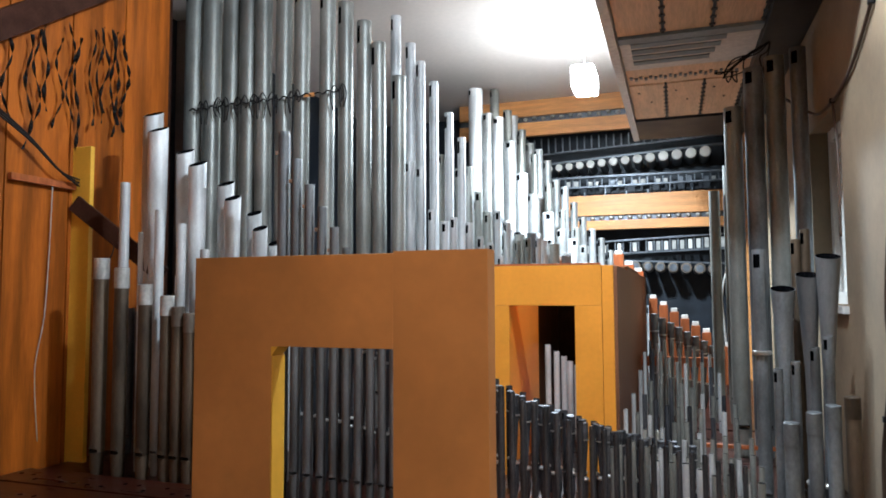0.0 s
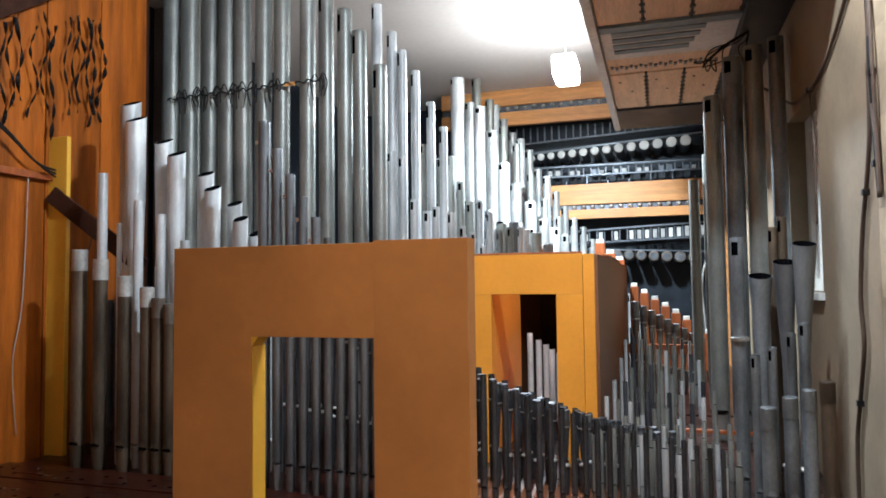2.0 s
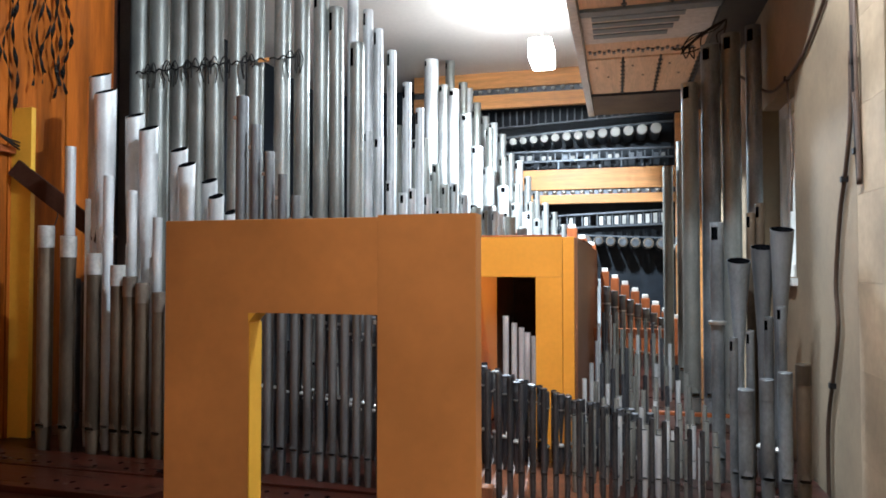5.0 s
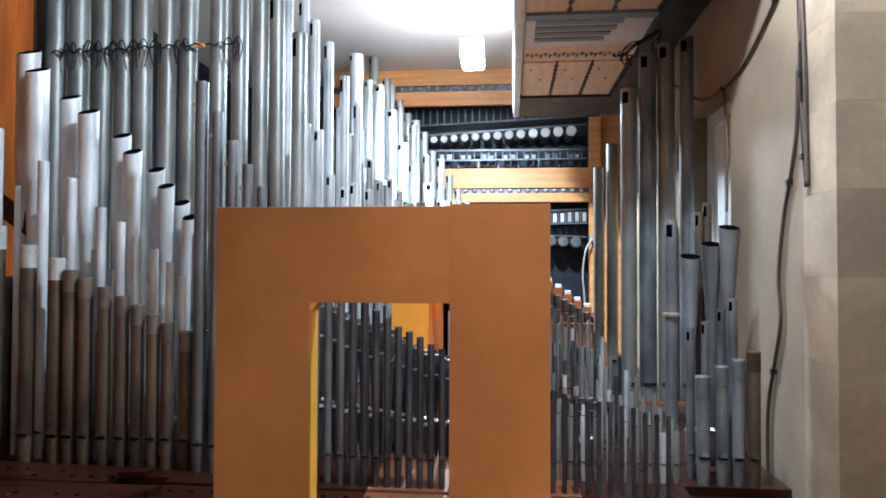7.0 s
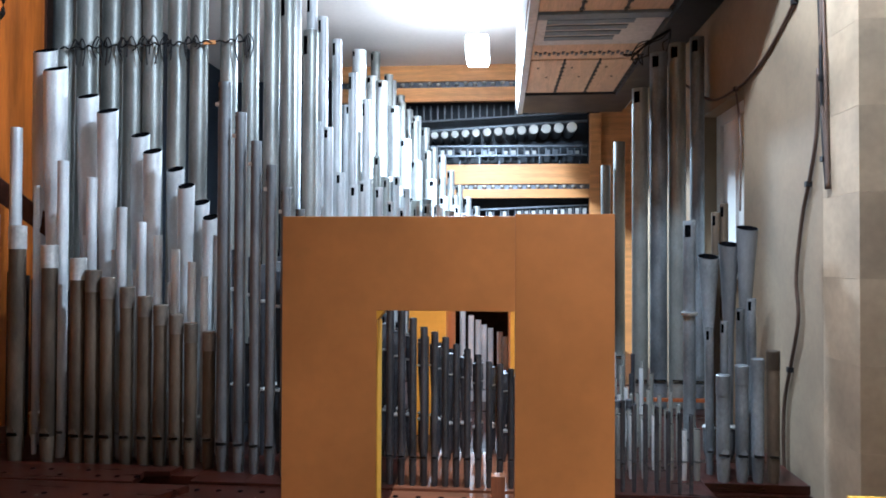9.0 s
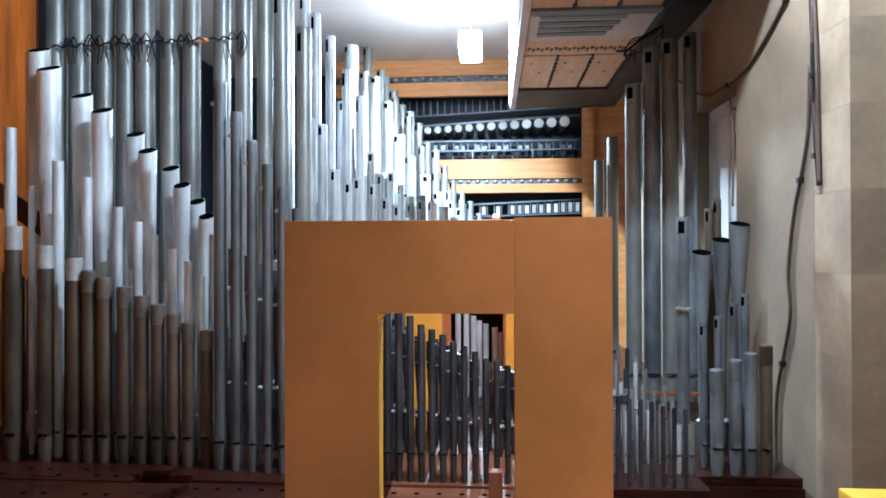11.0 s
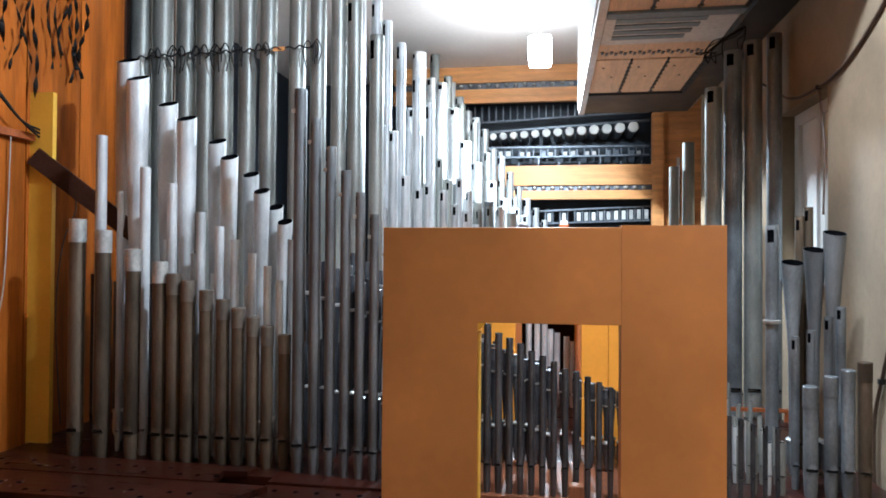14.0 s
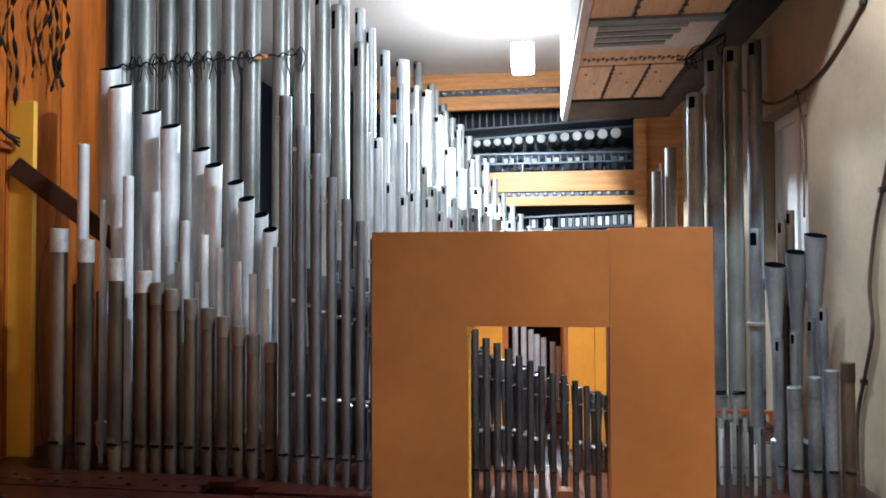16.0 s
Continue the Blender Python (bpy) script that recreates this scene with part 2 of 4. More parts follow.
def flue_pipe(x, y, z0, top, r, mat, label, group, foot=0.12, slot=0.0, slot_turn=-0.5, stopped=False, cap_mat=None, lean=0.0, seg=24):
    """A flue pipe: conical foot, body with a cut mouth and lips, and at the top either a tuning slot or a stopper cap."""
    root = thing("organ_pipe", x, y, z0, label, "organ pipe", group)
    if lean:
        root.matrix_basis = pose(x, y, z0, 0, lean, 0)
    h = top - z0
    t = max(0.0012, r * 0.05)
    part("foot", lathe([(r * 0.8, 0), (r * 0.9, foot * 0.3), (r * 0.985, foot * 0.85), (r * 0.985, foot), (r * 0.2, foot)], seg), mat, root)
    cut = r * 0.55
    rings = [(r, foot + 0.001), (r, foot + cut)]
    holes = [(0, *seg_at(seg, FRONT, 0.26))]
    if slot:
        s1 = h - slot * 0.35
        rings += [(r, s1 - slot), (r, s1)]
        holes.append((2, *seg_at(seg, FRONT + slot_turn, 0.14)))
    rings += [(r, h - 0.002), (r - 0.3 * t, h)]
    outer = len(rings)
    rings += [(r - t, h - 0.001)]
    if slot:
        rings += [(r - t, s1), (r - t, s1 - slot)]
        holes.append((outer + 0 + 1, *seg_at(seg, FRONT + slot_turn, 0.14)))
    rings += [(r - t, foot + cut), (r - t, foot + 0.002)]
    holes.append((len(rings) - 2, *seg_at(seg, FRONT, 0.26)))
    me = lathe(rings, seg, holes, lid=False)
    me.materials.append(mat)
    me.materials.append(HOLLOW_SHADE)
    # inner wall is blackened in place of the shade within the pipe
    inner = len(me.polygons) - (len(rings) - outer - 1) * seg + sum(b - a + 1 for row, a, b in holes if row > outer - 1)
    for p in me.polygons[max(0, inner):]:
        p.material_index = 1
    body = part("body", me, mat, root)
    w = r * 0.62
    lip = box(bmesh.new(), -w, w, -r * 1.03, -r * 0.8, foot + cut, foot + cut + r * 0.9)
    for v in lip.verts:
        if v.co.z > foot + cut + r * 0.5:
            v.co.x *= 0.25
            v.co.y += r * 0.06
    part("upper_lip", lip, mat, body)
    low = box(bmesh.new(), -w, w, -r * 1.02, -r * 0.8, foot - r * 0.8, foot - 0.001)
    for v in low.verts:
        if v.co.z < foot - r * 0.4:
            v.co.x *= 0.25
            v.co.y += r * 0.28
    part("lower_lip", low, mat, body)
    if stopped:
        c = r * 1.07
        part("cap", lathe([(c, h - 3.1 * r), (c, h - 0.004), (c - 0.004, h), (c * 0.3, h + 0.001)], seg), cap_mat or mat, root, "pale metal stopper cap")
    return root


def reed_pipe(x, y, z0, top, r_top, r_low, mat, label, group, boot=0.16, slant=0.48, lean=(0, 0), seg=24, funnel=False):
    """A reed pipe: boot, bright block, and a resonator that widens upwards, cut off aslant at its open top."""
    root = thing("reed_pipe", x, y, z0, label, "organ pipe", group)
    root.matrix_basis = pose(x, y, z0, lean[0], lean[1], 0)
    h = top - z0
    b = max(r_low * 1.7, r_top * 0.5)
    part("boot", lathe([(b * 0.35, 0), (b, boot * 0.35), (b, boot)], seg), mat, root)
    part("block", lathe([(b * 1.15, boot), (b * 1.15, boot + 0.008), (b * 0.8, boot + 0.018)], seg), BRIGHT, root, "bright lead block")
    t = max(0.001, r_top * 0.045)
    rings = [(r_low, boot + 0.01), (r_low + (r_top - r_low) * 0.42, boot + (h - boot) * 0.45), (r_top * 0.93, boot + (h - boot) * 0.74), (r_top, h), (r_top - t, h), (r_top * 0.8, h - (h - boot) * 0.3)]
    if funnel:
        rings[1:3] = [(r_low * 1.25, boot + (h - boot) * 0.5), (lerp(r_low, r_top, 0.62), boot + (h - boot) * 0.8)]
        rings[5] = (r_top * 0.7, h - (h - boot) * 0.1)
    me = lathe(rings, seg, slants={3: r_top * slant, 4: r_top * slant}, lid=False)
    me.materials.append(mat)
    me.materials.append(HOLLOW_SHADE)
    # resonator's inside faces carry the hollow's shade as black
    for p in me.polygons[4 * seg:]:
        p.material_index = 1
    part("resonator", me, mat, root)
    return root


def capped_reed(x, y, z0, top, r, mat, label, group, seg=16):
    """A short reed: boot, bright block rim, a slim cone and a wide cylinder on top."""
    root = thing("reed_pipe", x, y, z0, label, "organ pipe", group)
    h = top - z0
    boot = h * 0.34
    part("boot", lathe([(r * 0.3, 0), (r * 0.85, boot * 0.4), (r * 0.85, boot)], seg), mat, root)
    part("block", lathe([(r * 1.05, boot), (r * 1.05, boot + 0.007), (r * 0.4, boot + 0.015)], seg), BRIGHT, root, "bright lead block")
    part("cone", lathe([(r * 0.25, boot + 0.012), (r * 0.95, h * 0.82)], seg), mat, root)
    part("rim", lathe([(r * 0.9, h * 0.8), (r * 1.12, h * 0.805), (r * 1.12, h * 0.815), (r * 0.9, h * 0.82)], seg), BRIGHT, root, "bright rim")
    part("barrel", lathe([(r, h * 0.82), (r * 1.02, h * 0.825), (r, h * 0.9), (r * 1.03, h * 0.905), (r, h * 0.91), (r, h), (r * 0.9, h), (r * 0.88, h * 0.9)], seg), mat, root)
    part("lid", lathe([(r * 1.04, h - 0.006), (r * 1.04, h + 0.001), (r * 0.95, h + 0.003)], seg), CAPM if mat is TIN else mat, root)
    return root


def wood_pipe(x, y, z0, top, w, group):
    """A square wooden pipe with a pale stopper."""
    root = thing("wooden_pipe", x, y, z0, "orange-stained square wooden organ pipe with white stopper", "organ pipe", group)
    h = top - z0
    part("body", slab(-w / 2, w / 2, -w / 2, w / 2, 0.1, h - 0.05), PIPEWOOD, root)
    part("foot", lathe([(w * 0.2, 0), (w * 0.3, 0.1)], 12), PIPEWOOD, root)
    part("stopper", slab(-w * 0.36, w * 0.36, -w * 0.36, w * 0.36, h - 0.05, h - 0.012), WHITE, root, "white stopper")
    return root


BASE = 0.44
CEILING = 4.08

# ---------------------------------------------------------------- structure
# unseen floor; shade is put into its grey so it reflects little
structure("floor", slab(-5.2, 2.5, -1.5, 10.5, -0.1, 0, 0), STONE, "unseen floor, its grey darkened for the shade below the windchests", "floor")
structure("ceiling", slab(-5.2, 2.5, -1.5, 10.5, CEILING, CEILING + 0.1, 0), CEIL, "off-white plastered ceiling lit by strip lights", "ceiling")
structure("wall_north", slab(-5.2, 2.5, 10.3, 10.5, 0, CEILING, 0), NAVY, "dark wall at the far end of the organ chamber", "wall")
# unseen wall behind the viewer, added and toned to set the bounced light
structure("wall_south", slab(-5.2, 2.5, -0.95, -0.75, 0, CEILING, 0), DIM, "unseen wall, added in dim brown to hold down bounced light", "wall")
# wall colour carries the darkness of the gaps between the tall pipes
structure("wall_west", slab(-5.2, -5.0, -1.3, 10.3, 0, CEILING, 0), NAVY, "wall toned dark blue-grey for the unlit gaps between the tall pipes", "wall")
structure("wall_return", slab(-5.0, -4.36, 5.72, 5.78, 0, CEILING, 0), PINKISH, "pink-brown painted wall end beside the tall pipes", "wall")
# another unseen wall, put here for its weak bounce
structure("wall_outer", slab(1.3, 1.5, -0.75, 3.05, 0, CEILING, 0), DIM, "unseen wall, added in dim brown to hold down bounced light", "wall")

# the right-hand wall with its window niche
WX, NY0, NY1, NZ0, NZ1 = 0.34, 4.3, 5.12, 1.35, 2.4
east = bmesh.new()
box(east, WX + 0.012, 1.5, 3.062, 3.35, 0, CEILING)
box(east, WX, WX + 0.3, 3.35, NY0, 0, CEILING)
box(east, WX, WX + 0.3, NY1, 7.5, 0, CEILING)
box(east, WX + 0.55, WX + 0.75, 7.5, 10.3, 0, CEILING)
box(east, WX + 0.301, WX + 0.75, 7.3, 7.499, 0, CEILING)
box(east, WX, WX + 0.3, NY0, NY1, 0, NZ0)
box(east, WX, WX + 0.3, NY0, NY1, NZ1, CEILING)
wall_e = structure("wall_east", east, PLASTER, "cream painted block wall with cables fixed to it", "wall")
course = 0.337
for k in range(12):
    seam = WX + (0.62 if k % 2 else 0.42)
    for (x0, x1) in ((WX, seam - 0.0004), (seam + 0.0004, 1.5)):
        part("block", slab(x0, x1, 3.05, 3.349, k * course + 0.0004, min(CEILING, (k + 1) * course - 0.0004), 0.0006), LIT_BLOCK, wall_e)
win = tagged(new("window_1"), "white painted window closed with a white panel", "window", "", "structure")
win.matrix_basis = pose(WX, NY0, NZ0)
fw = bmesh.new()
ny, nz = NY1 - NY0, NZ1 - NZ0
box(fw, 0.1, 0.16, 0, 0.07, 0, nz)
box(fw, 0.1, 0.16, ny - 0.07, ny, 0, nz)
box(fw, 0.1, 0.16, 0.07, ny - 0.07, nz - 0.07, nz)
box(fw, 0.1, 0.16, 0.07, ny - 0.07, 0, 0.07)
box(fw, 0.1, 0.16, ny / 2 - 0.03, ny / 2 + 0.03, 0.07, nz - 0.07)
part("window_frame", fw, WHITE, win)
part("pane", slab(0.125, 0.14, 0.07, ny / 2 - 0.03, 0.07, nz - 0.07, 0), WHITE, win)
part("pane", slab(0.125, 0.14, ny / 2 + 0.03, ny - 0.07, 0.07, nz - 0.07, 0), WHITE, win)
part("window_sill", slab(-0.03, 0.1, -0.03, ny + 0.03, -0.04, -0.001), WHITE, win)

# orange wooden partition of upright boards
part_wall = tagged(new("wall_partition"), "varnished orange wooden partition of wide upright boards", "wall", "", "structure")
part_wall.matrix_basis = pose(-3.94, 0, 0)
for i in range(13):
    y0 = 4.4 - 0.42 * (i + 1)
    part("board", slab(-0.04, 0, y0 + 0.005, y0 + 0.415, 0, CEILING, 0.004), WALLWOOD, part_wall)
part("edge_trim", slab(-0.05, -0.005, 4.4, 4.43, 0, CEILING), DARKWOOD, part_wall)

# boxed-in soffit on the right
SZ = 3.1
sof = tagged(new("soffit"), "boarded soffit box with slatted underside beside the strip light", "soffit", "", "structure")
part("box", slab(-0.87, WX, 3.4, 8.0, SZ, CEILING, 0), SOFFIT, sof)
part("end_beam", slab(-0.8, WX - 0.05, 7.12, 7.95, SZ - 0.05, SZ - 0.002), NAVY, sof, "dark steel end beam")
# dark strip stands for the soffit's shade where it meets the wall
part("edge_beam", slab(0.085, WX - 0.004, 3.41, 7.11, SZ - 0.075, SZ - 0.002), NAVY, sof, "dark blue-grey strip standing for the shaded edge along the wall")
part("cross_beam", slab(-0.79, 0.08, 4.87, 4.97, SZ - 0.05, SZ - 0.002), BLUEGREY, sof, "blue-grey cross beam")
for y0, y1 in ((6.0, 7.1), (3.41, 4.865)):
    for i in range(3):
        x0 = -0.79 + 0.29 * i
        part("plank", slab(x0, x0 + 0.271, y0, y1, SZ - 0.03, SZ - 0.002), PALEPLANK, sof, "pale pine plank")
        part("strap", slab(x0 + 0.272, x0 + 0.289, y0, y1, SZ - 0.036, SZ - 0.002, 0), NAVY, sof, "dark strap")
        n = int((y1 - y0) / 0.12)
        for k in range(n):
            yy = y0 + 0.06 + 0.12 * k
            part("screw", slab(x0 + 0.262, x0 + 0.298, yy, yy + 0.03, SZ - 0.041, SZ - 0.0365, 0), NAVY, sof)
        for k in range(2):
            part("screw", slab(x0 + 0.06 + 0.09 * k, x0 + 0.078 + 0.09 * k, y0 + 0.2 + 0.3 * k, y0 + 0.225 + 0.3 * k, SZ - 0.034, SZ - 0.03, 0), NAVY, sof)
part("batten", slab(-0.86, -0.8, 3.41, 7.95, SZ - 0.06, SZ - 0.002), SOFFIT, sof)
part("panel", slab(-0.79, 0.08, 4.975, 5.6, SZ - 0.025, SZ - 0.002), SOFFIT, sof, "pale grey louvred panel")
for k in range(4):
    part("louvre_blade", slab(-0.72, -0.12 - 0.03 * k, 5.03 + 0.12 * k, 5.105 + 0.12 * k, SZ - 0.034, SZ - 0.026, 0.002), BLUEGREY, sof)
part("tooth_rail", slab(-0.79, 0.08, 5.605, 5.995, SZ - 0.02, SZ - 0.002, 0), PALEPLANK, sof)
for i in range(22):
    y0 = 5.78 + 0.035 * (i % 2)
    part("tooth", slab(-0.77 + i * 0.036, -0.748 + i * 0.036, y0, y0 + 0.055, SZ - 0.03, SZ - 0.021, 0), STEEL, sof)

# strip lights
lamp = thing("box_light", LAMP.x, LAMP.y, LAMP.z, "lit white lamp hung from the ceiling, drawn as an enlarged opal box", "lamp")
# box is enlarged so that its white area stands for the lamp's glare
part("diffuser", slab(-0.11, 0.11, -0.22, 0.22, -0.105, 0.1, 0.035), OPAL, lamp, "glowing opal box, sized for the lamp's glare")
part("top_plate", slab(-0.05, 0.05, -0.16, 0.16, 0.1, 0.112), WHITE, lamp)
for ye in (-0.12, 0.12):
    part("hanger", lathe([(0.0035, 0.112), (0.0035, CEILING - LAMP.z)], 8), WHITE, lamp)
    lamp.children[-1].matrix_basis = pose(0, ye, 0)

pend = thing("pendant_lamp", NEAR.x, NEAR.y, NEAR.z, "lit pendant lamp with a small white open shade on a cord", "lamp")
part("shade", lathe([(0.02, 0.2), (0.03, 0.17), (0.07, 0.09), (0.068, 0.09), (0.026, 0.165), (0.018, 0.18)], 24, lid=False), WHITE, pend)
part("flex", lathe([(0.004, 0.19), (0.004, CEILING - NEAR.z)], 8), RUBBER, pend)

# unseen shade and arm made up to carry the added spot
fill_lamp = thing("clamp_lamp", 0, 0, 0, "added unseen warm spot lamp with a white metal shade, aimed at the wooden screen", "lamp")
o = part("shade", lathe([(0.03, 0.12), (0.05, 0.1), (0.1, -0.02), (0.098, -0.02), (0.046, 0.1), (0.028, 0.11)], 24, lid=False), WHITE, fill_lamp)
o.matrix_basis = look(FILL_AT, (-0.95, 2.5, 1.05))
o = part("arm", lathe([(0.008, 0.1), (0.008, CEILING - FILL_AT.z)], 10), STEEL, fill_lamp)
o.matrix_basis = Matrix.Translation(FILL_AT + Vector((0.03, -0.06, 0)))

# ---------------------------------------------------------------- windchests
chest = thing("windchest", -1.8, 4.5, 0, "red-brown wooden windchest with bored toe boards", "windchest")
part("body", slab(-2.12, 1.2, -1.75, 0.2, 0, 0.40), MAHOGANY, chest)
part("body_end", slab(1.201, 1.65, -1.33, 0.2, 0, 0.40), MAHOGANY, chest)
part("body_end", slab(1.651, 2.1, -1.14, 0.2, 0, 0.40), MAHOGANY, chest)
part("toe_board", slab(-2.12, -0.871, -1.3, 0.2, 0.401, 0.44), MAHOGANY, chest)
part("toe_board", slab(-0.87, -0.6, -1.235, 0.2, 0.401, 0.44), MAHOGANY, chest)
part("toe_board", slab(-0.599, -0.35, -1.3, 0.2, 0.401, 0.44), MAHOGANY, chest)
part("toe_board", slab(-0.349, 2.1, -0.75, 0.2, 0.401, 0.44), MAHOGANY, chest)
part("toe_board", slab(-0.349, 0.3, -1.3, -0.751, 0.401, 0.44), MAHOGANY, chest)
part("toe_board", slab(0.301, 1.2, -1.3, -0.751, 0.401, 0.44), LIT_BOARD, chest, "bored toe board, toned pink-brown for the light on it")
part("toe_board", slab(1.201, 1.65, -1.3, -0.751, 0.401, 0.44), MAHOGANY, chest)
part("toe_board", slab(1.651, 2.1, -1.115, -0.751, 0.401, 0.44), MAHOGANY, chest)
part("front_board", slab(0.301, 1.2, -1.75, -1.305, 0.401, 0.43), LIT_BOARD, chest, "front board with bored holes, toned pink-brown for the light on it")
front = part("front_board", slab(-0.599, 0.3, -1.75, -1.305, 0.401, 0.43), MAHOGANY, chest, "worn front board with bored holes")
part("front_board", slab(-2.12, -0.871, -1.75, -1.305, 0.401, 0.43), MAHOGANY, chest, "worn front board with bored holes")
part("front_board", slab(-0.87, -0.6, -1.75, -1.42, 0.401, 0.43), MAHOGANY, chest)
# slot floor painted black for the shade down in it
part("open_slot", slab(-0.868, -0.602, -1.418, -1.237, 0.4005, 0.403, 0), HOLLOW_SHADE, chest, "open slot between the top boards, its floor blackened for shade")
# flat black discs stand for the shaded depth of the holes
hole = lathe([(0.012, 0), (0.012, 0.002)], 12)
speck = lathe([(0.007, 0), (0.006, 0.0015)], 7)
speck.materials.append(DARKCAP)
for i in range(34):
    for j, yy in enumerate((-1.38, -1.5)):
        o = part("bored_hole", hole, HOLLOW_SHADE, front)
        hx = -2.05 + i * 0.095 + 0.045 * j
        o.matrix_basis = pose(hx, yy, 0.43 if not (-0.89 < hx < -0.58 and j == 0) else 0.4021)
hole.materials.clear()
hole.materials.append(HOLLOW_SHADE)
def bored_board(x, y, outline, label):
    root = thing("loose_board", x, y, 0.431, label, "board")
    bm = bmesh.new()
    f = bm.faces.new([bm.verts.new((a, b, 0)) for a, b in outline])
    up = bmesh.ops.extrude_face_region(bm, geom=[f])["geom"]
    bmesh.ops.translate(bm, vec=(0, 0, 0.03), verts=[g for g in up if isinstance(g, bmesh.types.BMVert)])
    bmesh.ops.recalc_face_normals(bm, faces=bm.faces[:])
    bmesh.ops.bevel(bm, geom=bm.edges[:], offset=0.003, segments=2, profile=0.7, affect="EDGES")
    b = part("board", bm, MAHOGANY, root)
    return root, b


_, b1 = bored_board(-3.2, 3.26, ((-0.72, -0.15), (0.585, -0.15), (0.565, -0.01), (0.68, 0.0), (0.7, 0.08), (-0.72, 0.08)), "loose red-brown bored board, notched at its end")
_, b2 = bored_board(-3.2, 2.96, ((-0.72, -0.13), (0.72, -0.13), (0.85, 0.13), (-0.72, 0.13)), "loose red-brown bored board with an angled end")
random.seed(5)
for b, n in ((b1, 15), (b2, 15)):
    for i in range(n):
        o = part("bored_hole", hole, HOLLOW_SHADE, b)
        o.matrix_basis = pose(-0.66 + i * 0.088, random.choice((-0.09, -0.02)), 0.0295)
    for i in range(9):
        o = part("worn_spot", speck, DARKCAP, b)
        o.matrix_basis = pose(random.uniform(-0.65, 0.5), random.uniform(-0.1, 0.02), 0.0298)
        o.scale = (random.uniform(0.5, 1.6), random.uniform(0.4, 1), 1)
stub = thing("wooden_stub", -1.05, 3.0, 0.431, "small square upright wooden stub on the windchest", "block")
part("block", slab(-0.028, 0.028, -0.028, 0.028, 0, 0.14), CABWOOD, stub)

mid = thing("middle_windchest", -1.8, 5.2, 0, "brown wooden windchest that carries the tall pipes", "windchest")
part("body", slab(-3.1, 2.1, -0.48, 0.5, 0, 0.40), MAHOGANY, mid)
part("toe_board", slab(-3.1, 2.1, -0.48, 0.5, 0.401, 0.44), MAHOGANY, mid)
back = thing("rear_windchest", -1.8, 7.2, 0, "brown wooden windchest behind, carrying the rear ranks", "windchest")
part("body", slab(-3.0, 2.1, -1.45, 2.1, 0, 0.40), MAHOGANY, back)
part("toe_board", slab(-3.0, 2.1, -1.45, 2.1, 0.401, 0.44), MAHOGANY, back)

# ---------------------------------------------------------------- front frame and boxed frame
frame_a = thing("wooden_screen", -1.495, 1.675, 0, "ochre-painted wooden frame with a doorway-like opening, standing upright, its front toned browner for shade", "frame")
ell = bmesh.new()
outline = ((0, 0), (0.198, 0), (0.198, 1.3135), (0.4815, 1.3135), (0.4815, 1.507), (0, 1.507))
face = ell.faces.new([ell.verts.new((x, 0, z)) for x, z in outline])
side = bmesh.ops.extrude_face_region(ell, geom=[face])["geom"]
bmesh.ops.translate(ell, vec=(0, 0.053, 0), verts=[g for g in side if isinstance(g, bmesh.types.BMVert)])
bmesh.ops.recalc_face_normals(ell, faces=ell.faces[:])
bmesh.ops.bevel(ell, geom=ell.edges[:], offset=0.002, segments=2, profile=0.7, affect="EDGES")
part("left_board", ell, SHADED_OCHRE, frame_a)
part("right_stile", slab(0.4816, 0.679, -0.0005, 0.053, 0, 1.511, 0.0005), SHADED_OCHRE, frame_a)

# lighter ochre on this strip and the fillet stands for light falling there
part("jamb_lining", slab(0.1985, 0.2005, 0.003, 0.052, 0, 1.292, 0), OCHRE, frame_a, "inner edge toned bright ochre for the light on it")
fil = bmesh.new()
vs = [fil.verts.new(p) for p in ((0.198, 0.001, 1.313), (0.198, 0.001, 1.293), (0.214, 0.001, 1.313), (0.198, 0.048, 1.313), (0.198, 0.048, 1.293), (0.214, 0.048, 1.313))]
for f in ((0, 1, 2), (3, 5, 4), (0, 3, 4, 1), (1, 4, 5, 2), (0, 2, 5, 3)):
    fil.faces.new([vs[i] for i in f])
part("corner_fillet", fil, OCHRE, frame_a)

frame_b = thing("wooden_portal", -1.55, 4.08, 0.44, "bright ochre-painted deep wooden frame round an opening, on the windchest", "frame")
part("left_top", slab(0, 0.02, 0.061, 0.84, 0.9145, 1.12, 0.003), PORTAL, frame_b)
part("left_side", slab(0, 0.207, 0, 0.84, 0, 0.914, 0.003), PORTAL, frame_b)
part("right_side", slab(0.564, 0.7055, 0, 1.15, 0, 0.914, 0.003), PORTAL, frame_b)
part("edge_board", slab(0.7075, 0.767, 0.004, 1.15, 0, 1.128, 0.003), PORTAL, frame_b)
part("outer_board", slab(0.7675, 0.785, 0.012, 1.15, 0, 1.125, 0.002), CABWOOD, frame_b, "plain brown outer board")
part("lintel", slab(0, 0.7055, 0, 0.06, 0.9145, 1.13, 0.003), PORTAL, frame_b)
part("top_trim", slab(0.02, 0.70, 0.012, 0.05, 1.1305, 1.142, 0.002), PIPEWOOD, frame_b, "thin red-orange top trim")
cab = thing("brown_cabinet", -1.515, 5.24, 0.44, "plain brown wooden cabinet behind the ochre frame", "cabinet")
part("side_panel", slab(0.70, 0.733, 0, 2.9, 0, 1.14), CABWOOD, cab)
part("side_panel", slab(0, 0.035, 0, 2.9, 0, 1.1), CABWOOD, cab)
